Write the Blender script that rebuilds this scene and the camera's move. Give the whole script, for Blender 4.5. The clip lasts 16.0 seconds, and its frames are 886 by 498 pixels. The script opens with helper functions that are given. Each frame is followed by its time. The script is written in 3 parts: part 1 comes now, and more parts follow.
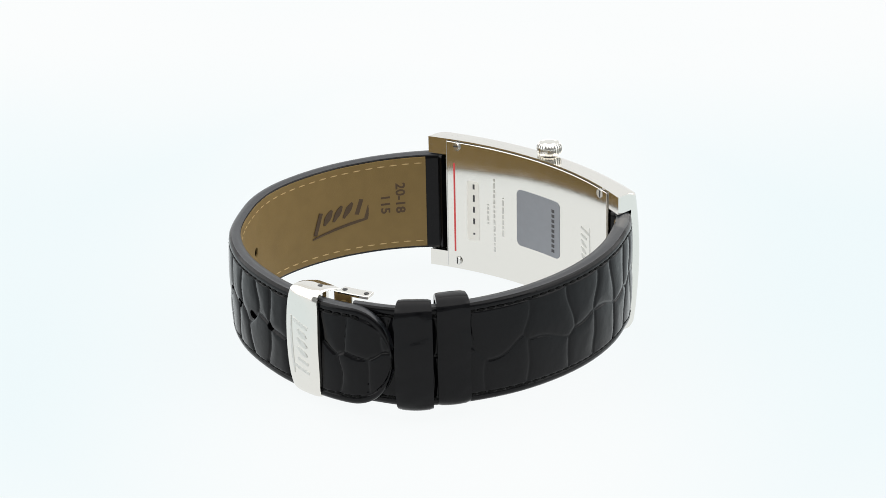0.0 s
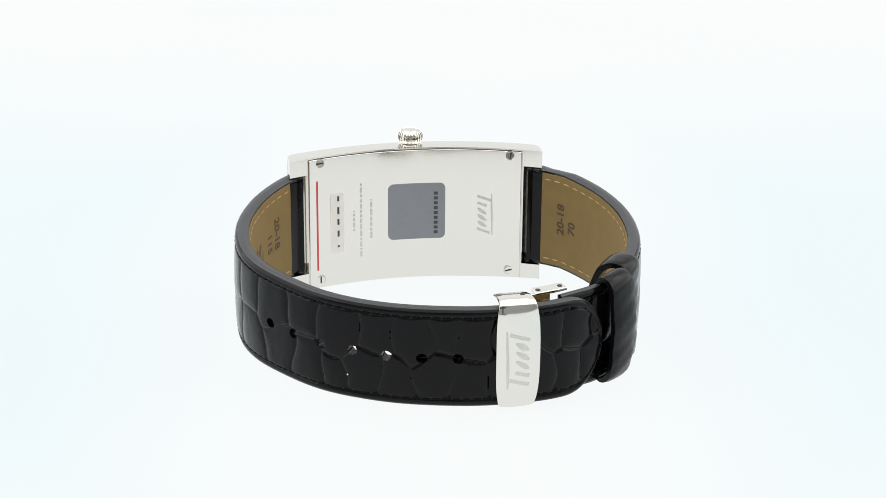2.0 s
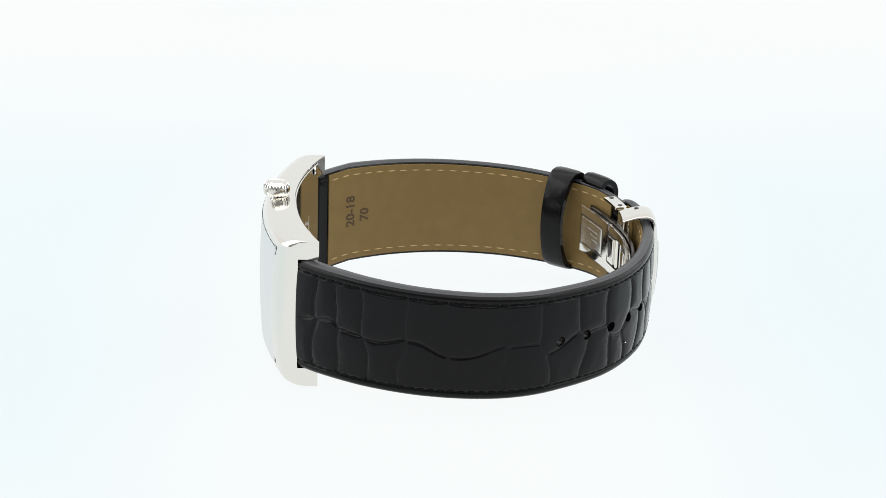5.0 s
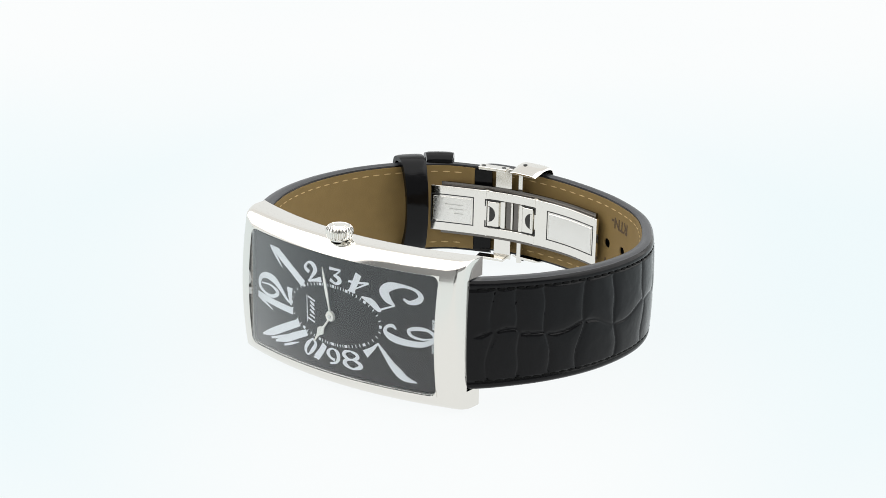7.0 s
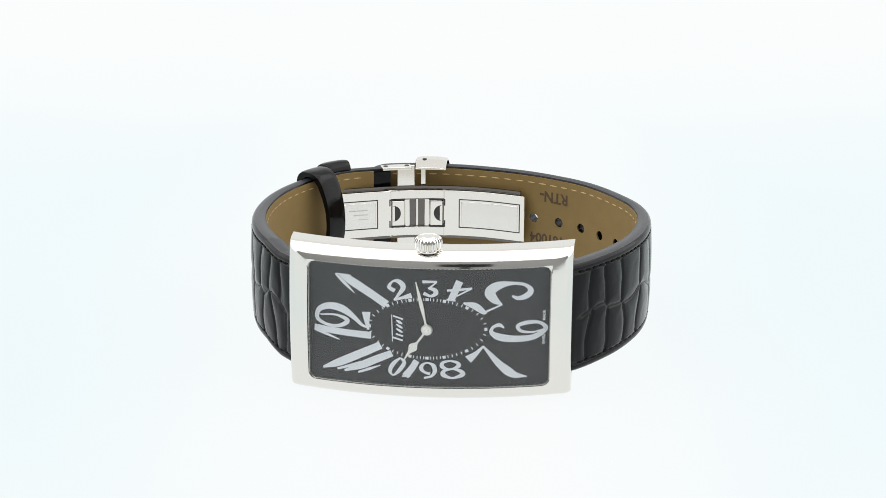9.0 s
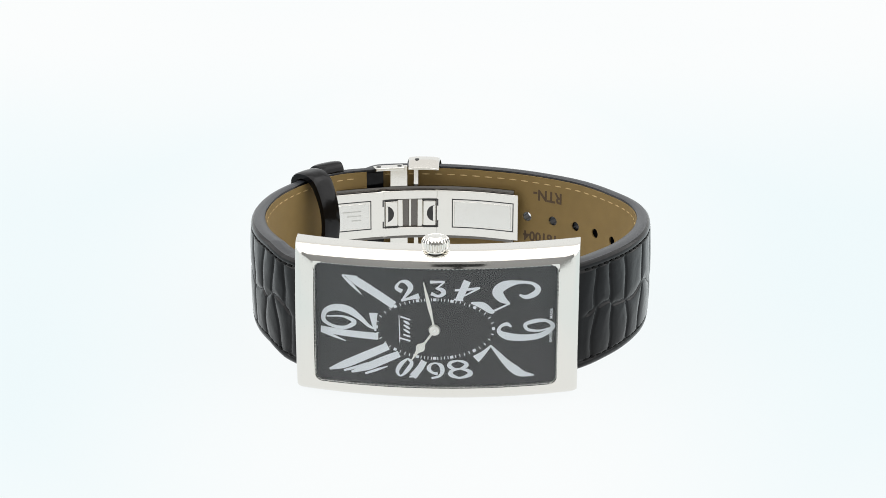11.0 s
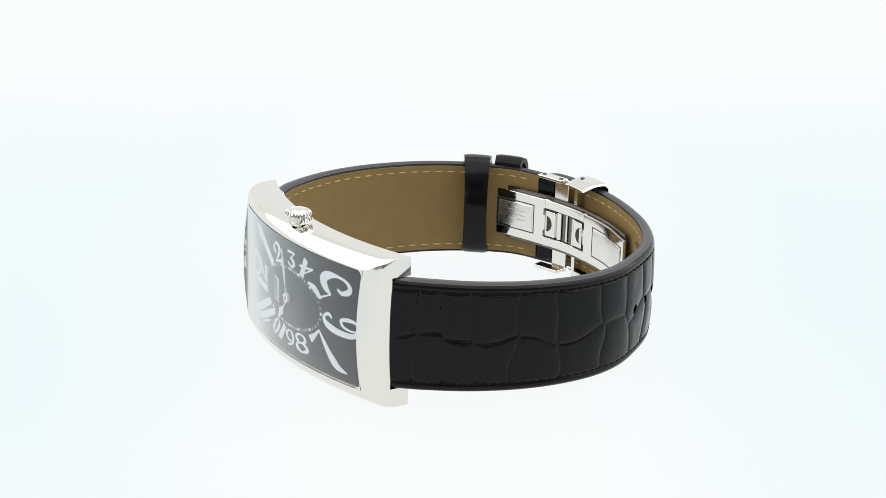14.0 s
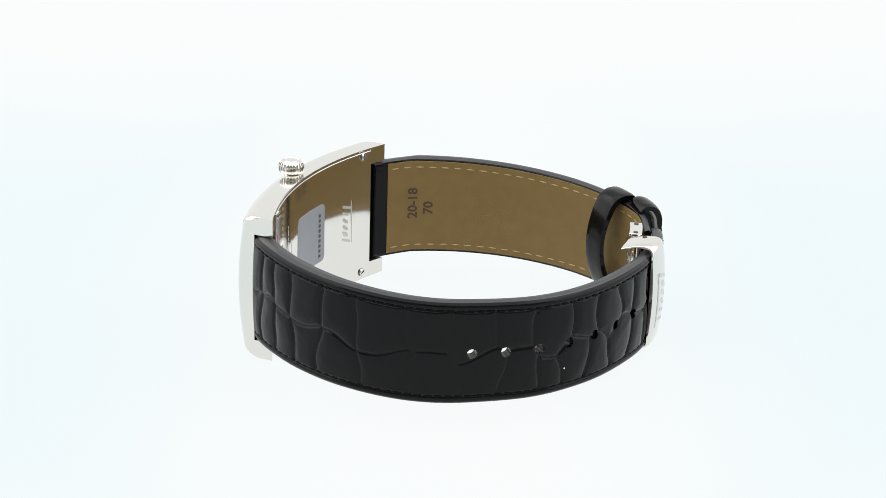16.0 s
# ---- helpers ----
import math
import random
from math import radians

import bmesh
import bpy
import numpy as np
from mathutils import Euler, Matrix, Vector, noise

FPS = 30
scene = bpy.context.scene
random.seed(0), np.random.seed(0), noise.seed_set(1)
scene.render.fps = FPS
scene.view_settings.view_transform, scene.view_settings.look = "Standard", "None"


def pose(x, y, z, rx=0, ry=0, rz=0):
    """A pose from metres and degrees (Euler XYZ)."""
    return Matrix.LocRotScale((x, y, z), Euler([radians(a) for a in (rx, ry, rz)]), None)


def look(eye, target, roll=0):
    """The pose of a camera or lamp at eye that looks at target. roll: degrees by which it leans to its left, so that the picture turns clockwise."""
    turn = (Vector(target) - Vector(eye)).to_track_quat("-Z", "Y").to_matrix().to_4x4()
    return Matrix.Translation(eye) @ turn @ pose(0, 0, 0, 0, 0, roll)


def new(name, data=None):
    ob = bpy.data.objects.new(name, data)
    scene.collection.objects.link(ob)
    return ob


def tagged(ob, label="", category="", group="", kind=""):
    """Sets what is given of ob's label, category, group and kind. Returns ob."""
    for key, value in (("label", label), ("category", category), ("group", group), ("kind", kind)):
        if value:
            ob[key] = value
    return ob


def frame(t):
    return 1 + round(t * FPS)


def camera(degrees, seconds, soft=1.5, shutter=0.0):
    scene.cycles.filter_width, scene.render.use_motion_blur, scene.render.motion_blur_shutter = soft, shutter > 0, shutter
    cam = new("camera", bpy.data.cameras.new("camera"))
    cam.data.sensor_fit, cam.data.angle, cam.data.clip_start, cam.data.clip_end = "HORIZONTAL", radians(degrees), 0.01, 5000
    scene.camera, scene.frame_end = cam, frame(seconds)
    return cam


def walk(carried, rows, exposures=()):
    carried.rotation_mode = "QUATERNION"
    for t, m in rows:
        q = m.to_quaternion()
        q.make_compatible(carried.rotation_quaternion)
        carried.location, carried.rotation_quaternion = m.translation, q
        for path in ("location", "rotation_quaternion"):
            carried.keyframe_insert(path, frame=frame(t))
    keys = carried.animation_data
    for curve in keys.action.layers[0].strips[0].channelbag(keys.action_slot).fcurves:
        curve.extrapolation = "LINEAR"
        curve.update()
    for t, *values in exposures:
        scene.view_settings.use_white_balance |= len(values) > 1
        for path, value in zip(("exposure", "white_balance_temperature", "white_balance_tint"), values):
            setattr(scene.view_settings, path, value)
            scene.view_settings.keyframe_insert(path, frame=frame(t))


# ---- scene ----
# One "unit" of the watch drawings is U metres; heights in it are measured from the watch's middle plane.
U = 0.00103
H0 = 13.80         # height of the watch's middle plane over the table, in units
AXIS_X = -0.85     # where the watch's middle lies beside the turning axis, in units

EYE_R, EYE_EL = 400.0, 20.73
TABLE = -15.95     # the table below the point that the camera looks at, in units
cam = camera(22.65, 16.0, soft=0.8)
eye = (0.0, -EYE_R * U * math.cos(radians(EYE_EL)), (EYE_R * math.sin(radians(EYE_EL)) - TABLE) * U)
aim = (EYE_R * U * math.tan(radians(0.034)), 0.0, -TABLE * U)
VIEW = look(eye, aim, 0.14)
walk(cam, [(0.0, VIEW), (16.0, VIEW)])

# turn of the table with the watch, seconds and degrees
TURN = [(0.0, -44.84), (0.5, -31.63), (1.0, -17.18), (1.5, -3.98), (2.0, 10.23), (2.5, 23.34), (3.0, 37.24),
        (3.5, 50.3), (4.0, 64.5), (4.2, 69.9), (4.9, 89.0), (5.6, 107.5), (6.3, 125.66), (6.5, 130.78), (7.0, 142.52),
        (7.5, 152.05), (8.0, 161.04), (8.5, 168.04), (9.0, 174.05), (9.2, 176.14), (9.7, 179.9), (10.2, 181.3),
        (10.7, 179.5), (11.3, 172.65), (11.5, 170.28), (12.0, 163.09), (12.5, 155.23), (13.0, 145.46),
        (13.5, 134.68), (14.0, 121.75), (14.5, 108.59), (15.0, 94.43), (15.5, 81.43), (16.0, 67.72)]

# ---------------------------------------------------------------- light
world = bpy.data.worlds.new("tent_air")
scene.world = world
world.use_nodes = True
world.node_tree.nodes["Background"].inputs["Color"].default_value = (1.0, 0.99, 0.97, 1)
world.node_tree.nodes["Background"].inputs["Strength"].default_value = 0.9


def area(name, size, power, place, target, colour=(1, 1, 1)):
    lamp = bpy.data.lights.new(name, "AREA")
    lamp.shape, lamp.size, lamp.size_y = "RECTANGLE", size[0], size[1]
    lamp.energy, lamp.color = power, colour
    ob = new(name, lamp)
    ob.matrix_world = look(place, target)
    return ob


# unseen soft area lamps, added to brighten dial print, lining and steel
area("fill_top", (2.6, 2.0), 16.0, (0.0, -0.15, 0.95), (0, 0, 0))
area("fill_side", (1.2, 0.9), 3.6, (-0.75, 0.1, 0.45), (0, 0, 0.02))
area("fill_side", (1.2, 0.9), 3.6, (0.75, 0.1, 0.45), (0, 0, 0.02))


# ---------------------------------------------------------------- materials
def material(name, colour, rough=0.5, metal=0.0, spec=0.5, noise_scale=0.0, vary=0.0, bump=0.0, bump_scale=0.0, rough_vary=0.0):
    """A surface with two scales of variation: colour mottling and fine relief, both in object metres."""
    m = bpy.data.materials.new(name)
    m.use_nodes = True
    nt = m.node_tree
    b = nt.nodes["Principled BSDF"]
    b.inputs["Base Color"].default_value = (*colour, 1)
    b.inputs["Roughness"].default_value = rough
    b.inputs["Metallic"].default_value = metal
    b.inputs["Specular IOR Level"].default_value = spec
    co = nt.nodes.new("ShaderNodeTexCoord")
    if vary or rough_vary:
        n = nt.nodes.new("ShaderNodeTexNoise")
        n.inputs["Scale"].default_value = noise_scale
        n.inputs["Detail"].default_value = 6
        nt.links.new(co.outputs["Object"], n.inputs["Vector"])
        if vary:
            r = nt.nodes.new("ShaderNodeMix")
            r.data_type = "RGBA"
            r.inputs["A"].default_value = (*[c * (1 - vary) for c in colour], 1)
            r.inputs["B"].default_value = (*[min(1, c * (1 + vary)) for c in colour], 1)
            nt.links.new(n.outputs["Fac"], r.inputs["Factor"])
            nt.links.new(r.outputs["Result"], b.inputs["Base Color"])
        if rough_vary:
            r = nt.nodes.new("ShaderNodeMapRange")
            r.inputs["To Min"].default_value = max(0.02, rough - rough_vary)
            r.inputs["To Max"].default_value = rough + rough_vary
            nt.links.new(n.outputs["Fac"], r.inputs["Value"])
            nt.links.new(r.outputs["Result"], b.inputs["Roughness"])
    if bump:
        n = nt.nodes.new("ShaderNodeTexNoise")
        n.inputs["Scale"].default_value = bump_scale
        n.inputs["Detail"].default_value = 4
        nt.links.new(co.outputs["Object"], n.inputs["Vector"])
        k = nt.nodes.new("ShaderNodeBump")
        k.inputs["Strength"].default_value = bump
        k.inputs["Distance"].default_value = 0.0002
        nt.links.new(n.outputs["Fac"], k.inputs["Height"])
        nt.links.new(k.outputs["Normal"], b.inputs["Normal"])
    return m


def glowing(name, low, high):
    """A white acrylic sheet with its back-light painted as emission: whiter in the middle and at the far end, bluer at
    the sides.
    """
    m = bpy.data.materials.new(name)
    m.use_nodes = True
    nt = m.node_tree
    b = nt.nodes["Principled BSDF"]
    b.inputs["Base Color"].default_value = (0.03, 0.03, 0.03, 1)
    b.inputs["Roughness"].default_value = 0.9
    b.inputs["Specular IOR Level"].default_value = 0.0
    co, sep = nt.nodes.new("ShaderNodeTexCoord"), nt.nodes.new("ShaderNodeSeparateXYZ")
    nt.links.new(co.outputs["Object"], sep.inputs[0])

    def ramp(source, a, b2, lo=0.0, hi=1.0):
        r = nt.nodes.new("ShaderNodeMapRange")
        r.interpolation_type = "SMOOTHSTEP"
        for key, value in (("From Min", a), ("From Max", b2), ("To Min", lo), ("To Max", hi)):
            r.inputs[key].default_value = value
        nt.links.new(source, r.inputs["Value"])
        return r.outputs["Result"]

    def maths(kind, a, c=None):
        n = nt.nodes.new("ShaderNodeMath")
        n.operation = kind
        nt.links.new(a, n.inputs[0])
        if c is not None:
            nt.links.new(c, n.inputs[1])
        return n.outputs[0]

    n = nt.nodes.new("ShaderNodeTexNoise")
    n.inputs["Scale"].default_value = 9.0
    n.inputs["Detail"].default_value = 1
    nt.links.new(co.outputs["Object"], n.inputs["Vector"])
    # painted glow: brightness set by position, strongest in the middle and far off
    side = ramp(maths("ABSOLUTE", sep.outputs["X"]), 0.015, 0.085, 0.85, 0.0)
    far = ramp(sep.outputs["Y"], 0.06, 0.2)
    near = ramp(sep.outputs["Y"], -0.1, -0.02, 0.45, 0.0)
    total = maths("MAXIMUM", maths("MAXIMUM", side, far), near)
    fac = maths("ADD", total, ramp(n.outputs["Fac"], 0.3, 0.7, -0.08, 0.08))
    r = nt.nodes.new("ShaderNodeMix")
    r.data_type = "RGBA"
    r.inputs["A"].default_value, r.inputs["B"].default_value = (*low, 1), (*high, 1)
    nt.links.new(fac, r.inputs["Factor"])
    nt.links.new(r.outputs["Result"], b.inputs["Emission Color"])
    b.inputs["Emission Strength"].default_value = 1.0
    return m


SHEET = glowing("glow_acrylic", (0.815, 0.90, 0.92), (0.915, 0.93, 0.93))
PANEL = material("dark_panel", (0.25, 0.25, 0.25), 0.95, spec=0.1, noise_scale=2, vary=0.06)
STEEL = material("polished_steel", (0.80, 0.78, 0.735), 0.09, 1.0, noise_scale=400, rough_vary=0.03)
RIM = material("milled_steel", (0.62, 0.62, 0.61), 0.3, 1.0, noise_scale=900, rough_vary=0.05)
BRUSHED = material("satin_steel", (0.80, 0.79, 0.76), 0.24, 1.0, noise_scale=900, rough_vary=0.05)
# steel darkened in colour for the shade behind the clasp plate
SHADESTEEL = material("shaded_steel", (0.16, 0.15, 0.14), 0.22, 1.0, noise_scale=700, rough_vary=0.05)
# dark colour put in for the shade inside grooves, slots and pin holes
GROOVE = material("dark_groove", (0.03, 0.03, 0.03), 0.6, noise_scale=500, vary=0.3)
LEATHER = material("black_leather", (0.0030, 0.0030, 0.0036), 0.15, spec=0.18, noise_scale=700, vary=0.4, rough_vary=0.05, bump=0.4, bump_scale=450)
EDGE = material("edge_paint", (0.020, 0.022, 0.026), 0.36, spec=0.6, noise_scale=900, vary=0.3, bump=0.15, bump_scale=3000)
LINING = material("tan_lining", (0.190, 0.127, 0.045), 0.62, spec=0.25, noise_scale=350, vary=0.12, bump=0.25, bump_scale=5000)
THREAD = material("black_thread", (0.003, 0.003, 0.003), 0.6, spec=0.1, noise_scale=4000, vary=0.4)
CREAM = material("cream_thread", (0.50, 0.36, 0.16), 0.75, noise_scale=4000, vary=0.2)
INK = material("stamped_ink", (0.06, 0.035, 0.015), 0.7, noise_scale=2000, vary=0.3)
BODY = material("black_shell", (0.012, 0.012, 0.012), 0.5, spec=0.3, noise_scale=300, vary=0.2)
DIAL = material("black_dial", (0.016, 0.016, 0.018), 0.42, spec=0.45, noise_scale=5000, vary=0.04)
WHITE = material("white_print", (0.80, 0.82, 0.86), 0.55, noise_scale=1200, vary=0.04)
HAND = material("silver_metal", (0.86, 0.85, 0.80), 0.38, 0.45, noise_scale=1500, rough_vary=0.05)
FOIL = material("grey_sticker", (0.235, 0.25, 0.275), 0.45, 0.0, noise_scale=800, vary=0.06)
PAPER = material("white_label", (0.80, 0.79, 0.74), 0.6, noise_scale=800, vary=0.04)
PRINT = material("dark_print", (0.05, 0.05, 0.055), 0.6, noise_scale=1500, vary=0.2)
ETCH = material("etched_steel", (0.65, 0.65, 0.62), 0.45, 0.9, noise_scale=1500, vary=0.1)
RED = material("red_line", (0.62, 0.06, 0.06), 0.5, noise_scale=900, vary=0.08)
HOLE = material("hole_edge", (0.05, 0.042, 0.03), 0.7, noise_scale=2500, vary=0.3)


def glass(coated):
    """Thin coated crystal: clear, with a mirror gloss that grows at a slant."""
    m = bpy.data.materials.new("crystal")
    m.use_nodes = True
    nt = m.node_tree
    nt.nodes.remove(nt.nodes["Principled BSDF"])
    clear, gloss = nt.nodes.new("ShaderNodeBsdfTransparent"), nt.nodes.new("ShaderNodeBsdfGlossy")
    clear.inputs["Color"].default_value = (0.97, 0.98, 0.98, 1)
    gloss.inputs["Roughness"].default_value = 0.02
    if not coated:
        nt.links.new(clear.outputs[0], nt.nodes["Material Output"].inputs["Surface"])
        return m
    fr, mix = nt.nodes.new("ShaderNodeLayerWeight"), nt.nodes.new("ShaderNodeMixShader")
    fr.inputs["Blend"].default_value = 0.5
    power, total = nt.nodes.new("ShaderNodeMath"), nt.nodes.new("ShaderNodeMath")
    power.operation, total.operation = "POWER", "MULTIPLY_ADD"
    power.inputs[1].default_value = 3.4
    total.use_clamp = True
    total.inputs[1].default_value, total.inputs[2].default_value = 2.4, 0.06
    nt.links.new(fr.outputs["Facing"], power.inputs[0])
    nt.links.new(power.outputs[0], total.inputs[0])
    nt.links.new(total.outputs[0], mix.inputs[0])
    nt.links.new(clear.outputs[0], mix.inputs[1])
    nt.links.new(gloss.outputs[0], mix.inputs[2])
    nt.links.new(mix.outputs[0], nt.nodes["Material Output"].inputs["Surface"])
    return m


CRYSTAL, CLEAR = glass(True), glass(False)


# ---------------------------------------------------------------- mesh helpers
def part(name, bm, mat, parent=None, label="", angle=35, origin=None):
    """Links a bmesh as one mesh object, under a thing or a part."""
    bmesh.ops.remove_doubles(bm, verts=bm.verts, dist=2e-6)
    bmesh.ops.recalc_face_normals(bm, faces=bm.faces)
    for f in bm.faces:
        f.smooth = True
    for e in bm.edges:
        if len(e.link_faces) == 2 and e.calc_face_angle(0) > radians(angle):
            e.smooth = False
    me = bpy.data.meshes.new(name)
    bm.to_mesh(me)
    bm.free()
    for one in (mat if isinstance(mat, (list, tuple)) else [mat]):
        me.materials.append(one)
    ob = new(name, me)
    if parent:
        ob.parent = parent
    return tagged(ob, label)


def P(x, y, h):
    """A point of the watch, which leans a little towards its clasp: along 12-6, out of the dial, up."""
    k = min(1.0, max(0.0, (y - 17.0) / 5.0))
    h -= k * (0.4 + 0.013 * x)
    return Vector((x * U, (y - 0.03 * h) * U, (h + H0 + 0.051 * (y - 25)) * U))


def grid_faces(bm, rows, loop_u=False, loop_v=False, mat=0):
    """Faces between rows of vertices."""
    nu, nv = len(rows), len(rows[0])
    for i in range(nu if loop_u else nu - 1):
        for j in range(nv if loop_v else nv - 1):
            q = [rows[i][j], rows[(i + 1) % nu][j], rows[(i + 1) % nu][(j + 1) % nv], rows[i][(j + 1) % nv]]
            try:
                f = bm.faces.new(q)
                f.material_index = mat
            except ValueError:
                pass


def slab(xs, hs, front, back, bm=None):
    """A closed block between two surfaces y = front(x, h) and y = back(x, h)."""
    bm = bm or bmesh.new()
    a = [[bm.verts.new(P(x, front(x, h), h)) for h in hs] for x in xs]
    b = [[bm.verts.new(P(x, back(x, h), h)) for h in hs] for x in xs]
    grid_faces(bm, a), grid_faces(bm, b)
    for i in range(len(xs) - 1):
        for j in (0, -1):
            bm.faces.new((a[i][j], a[i + 1][j], b[i + 1][j], b[i][j]))
    for j in range(len(hs) - 1):
        for i in (0, -1):
            bm.faces.new((a[i][j], a[i][j + 1], b[i][j + 1], b[i][j]))
    return bm


def span(a, b, n):
    return [a + (b - a) * i / n for i in range(n + 1)]


def bevelled(ob, width, segments=2, angle=40):
    m = ob.modifiers.new("soft_edges", "BEVEL")
    m.width, m.segments, m.limit_method, m.angle_limit = width * U, segments, "ANGLE", radians(angle)
    m.harden_normals = True
    return ob


def catmull(points, n=24):
    """A smooth curve through points."""
    p = np.array(points, float)
    p = np.vstack([2 * p[0] - p[1], p, 2 * p[-1] - p[-2]])
    out = []
    for i in range(1, len(p) - 2):
        for k in range(n):
            t = k / n
            out.append(0.5 * (2 * p[i] + (p[i + 1] - p[i - 1]) * t + (2 * p[i - 1] - 5 * p[i] + 4 * p[i + 1] - p[i + 2]) * t ** 2
                              + (3 * p[i] - p[i - 1] - 3 * p[i + 1] + p[i + 2]) * t ** 3))
    out.append(p[-2])
    return np.array(out)


class Path:
    """A curve seen from above, by its length; the outward normal points away from the loop's middle."""

    def __init__(self, points):
        c = catmull(points, 40)
        d = np.concatenate([[0], np.cumsum(np.hypot(*np.diff(c, axis=0).T))])
        self.length = d[-1]
        self.s, self.c = d, c

    def at(self, s):
        x, y = np.interp(s, self.s, self.c[:, 0]), np.interp(s, self.s, self.c[:, 1])
        a, b = max(0, s - 0.4), min(self.length, s + 0.4)
        tx = np.interp(b, self.s, self.c[:, 0]) - np.interp(a, self.s, self.c[:, 0])
        ty = np.interp(b, self.s, self.c[:, 1]) - np.interp(a, self.s, self.c[:, 1])
        k = math.hypot(tx, ty)
        tx, ty = tx / k, ty / k
        nx, ny = -ty, tx
        if nx * x + ny * y < 0:
            nx, ny = -nx, -ny
        return x, y, tx, ty, nx, ny

    def near(self, x, y):
        return float(self.s[np.argmin((self.c[:, 0] - x) ** 2 + (self.c[:, 1] - y) ** 2)])

    def place(self, s, off, h):
        x, y, tx, ty, nx, ny = self.at(s)
        x, y = x + nx * off, y + ny * off
        return P(x, y, h)


# outer face of the two straps, seen from above
LONG = Path([(-21.4, 25.3), (-23.9, 25.1), (-28.0, 20.6), (-32.3, 13.6), (-35.4, 5.0), (-36.4, -4.0), (-35.3, -11.8), (-31.8, -19.0), (-24.6, -28.0),
             (-14.6, -34.2), (-2.8, -37.5), (7.0, -38.1), (15.0, -36.9), (22.5, -33.2), (25.0, -31.6)])
SHORT = Path([(21.4, 25.3), (23.9, 25.1), (28.4, 19.6), (32.7, 11.0), (34.9, 2.0), (35.0, -7.0), (33.2, -15.8), (29.1, -24.4), (23.2, -31.0), (15.0, -34.9)])
CLASP = Path([(-12.0, -31.0), (-3.3, -33.1), (5.6, -33.3), (13.1, -31.9), (22.0, -28.6), (26.0, -26.6)])


def thick(s):
    """The strap grows thinner towards the clasp."""
    return 2.7 - 0.8 * min(1.0, s / 55.0)


watch = tagged(new("wristwatch"), "steel wristwatch with black embossed leather strap lying on white sheet", "watch")


# ---------------------------------------------------------------- the setting
def setting():
    bm = bmesh.new()
    prof = [(-1.0, 0.0), (-0.5, 0.0), (0.0, 0.0), (0.5, 0.0), (1.0, 0.0), (1.5, 0.0), (1.9, 0.0)]
    prof += [(1.9 + 0.5 * math.sin(a), 0.5 - 0.5 * math.cos(a)) for a in [math.pi / 2 * k / 10 for k in range(1, 11)]]
    prof += [(2.4, 1.6)]
    rows = [[bm.verts.new((x, y, z)) for x in span(-2.0, 2.0, 12)] for y, z in prof]
    grid_faces(bm, rows)
    tagged(part("backdrop", bm, SHEET), "seamless white sheet with painted back-light, curving up behind the table", "backdrop", kind="structure")
    # unseen panel, added so the polished steel reflects something dark
    bm = bmesh.new()
    grid_faces(bm, [[bm.verts.new((x, -1.0, z)) for x in span(-2.0, 2.0, 4)] for z in (0, 0.85)])
    tagged(part("contrast_panel", bm, PANEL), "unseen dark panel added behind the camera to darken steel reflections", "wall", kind="structure")


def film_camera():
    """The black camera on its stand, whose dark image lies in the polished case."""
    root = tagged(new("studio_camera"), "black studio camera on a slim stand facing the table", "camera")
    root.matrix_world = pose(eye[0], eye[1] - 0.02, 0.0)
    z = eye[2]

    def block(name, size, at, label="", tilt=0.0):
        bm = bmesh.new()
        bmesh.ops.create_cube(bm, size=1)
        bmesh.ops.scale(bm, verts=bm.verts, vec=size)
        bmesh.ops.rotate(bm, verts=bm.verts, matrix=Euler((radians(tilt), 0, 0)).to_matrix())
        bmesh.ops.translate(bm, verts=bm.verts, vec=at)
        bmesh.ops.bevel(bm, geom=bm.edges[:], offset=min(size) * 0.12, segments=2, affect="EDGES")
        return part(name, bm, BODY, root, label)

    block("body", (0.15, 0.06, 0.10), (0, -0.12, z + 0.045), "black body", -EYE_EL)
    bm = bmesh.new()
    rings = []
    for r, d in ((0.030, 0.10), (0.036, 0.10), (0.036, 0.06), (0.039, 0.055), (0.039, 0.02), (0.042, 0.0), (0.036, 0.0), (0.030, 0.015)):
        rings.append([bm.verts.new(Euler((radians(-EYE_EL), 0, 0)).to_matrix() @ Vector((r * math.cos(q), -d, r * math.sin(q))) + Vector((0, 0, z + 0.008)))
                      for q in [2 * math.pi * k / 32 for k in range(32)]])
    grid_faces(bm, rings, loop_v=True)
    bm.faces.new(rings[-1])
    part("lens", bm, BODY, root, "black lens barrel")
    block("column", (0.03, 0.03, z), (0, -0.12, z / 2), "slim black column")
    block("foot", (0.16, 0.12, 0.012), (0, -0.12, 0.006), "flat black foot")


# ---------------------------------------------------------------- the case
HL, HH = 24.1, 13.3       # half length and half height of the case
OL, OH = 20.6, 10.7       # half length and half height of its opening
LUG_X, LUG_H = 20.7, 10.0


def front_arc(x):
    return 31.75 - x * x / (2 * 66.0)


def back_arc(x):
    return 26.6 - x * x / (2 * 60.0)


def dome(h):
    """The front also swells a little across its height."""
    return 1.5 * (1 - (h / HH) ** 2)


def swell(h):
    """The crystal's own, flatter swell; flush with the case along its long sides."""
    return dome(OH) + 0.4 * (1 - (h / OH) ** 2)


def rounding(d, r):
    """Fall of a rounded rim at the distance d from its edge."""
    return r - math.sqrt(max(0.0, r * r - (r - d) ** 2)) if d < r else 0.0


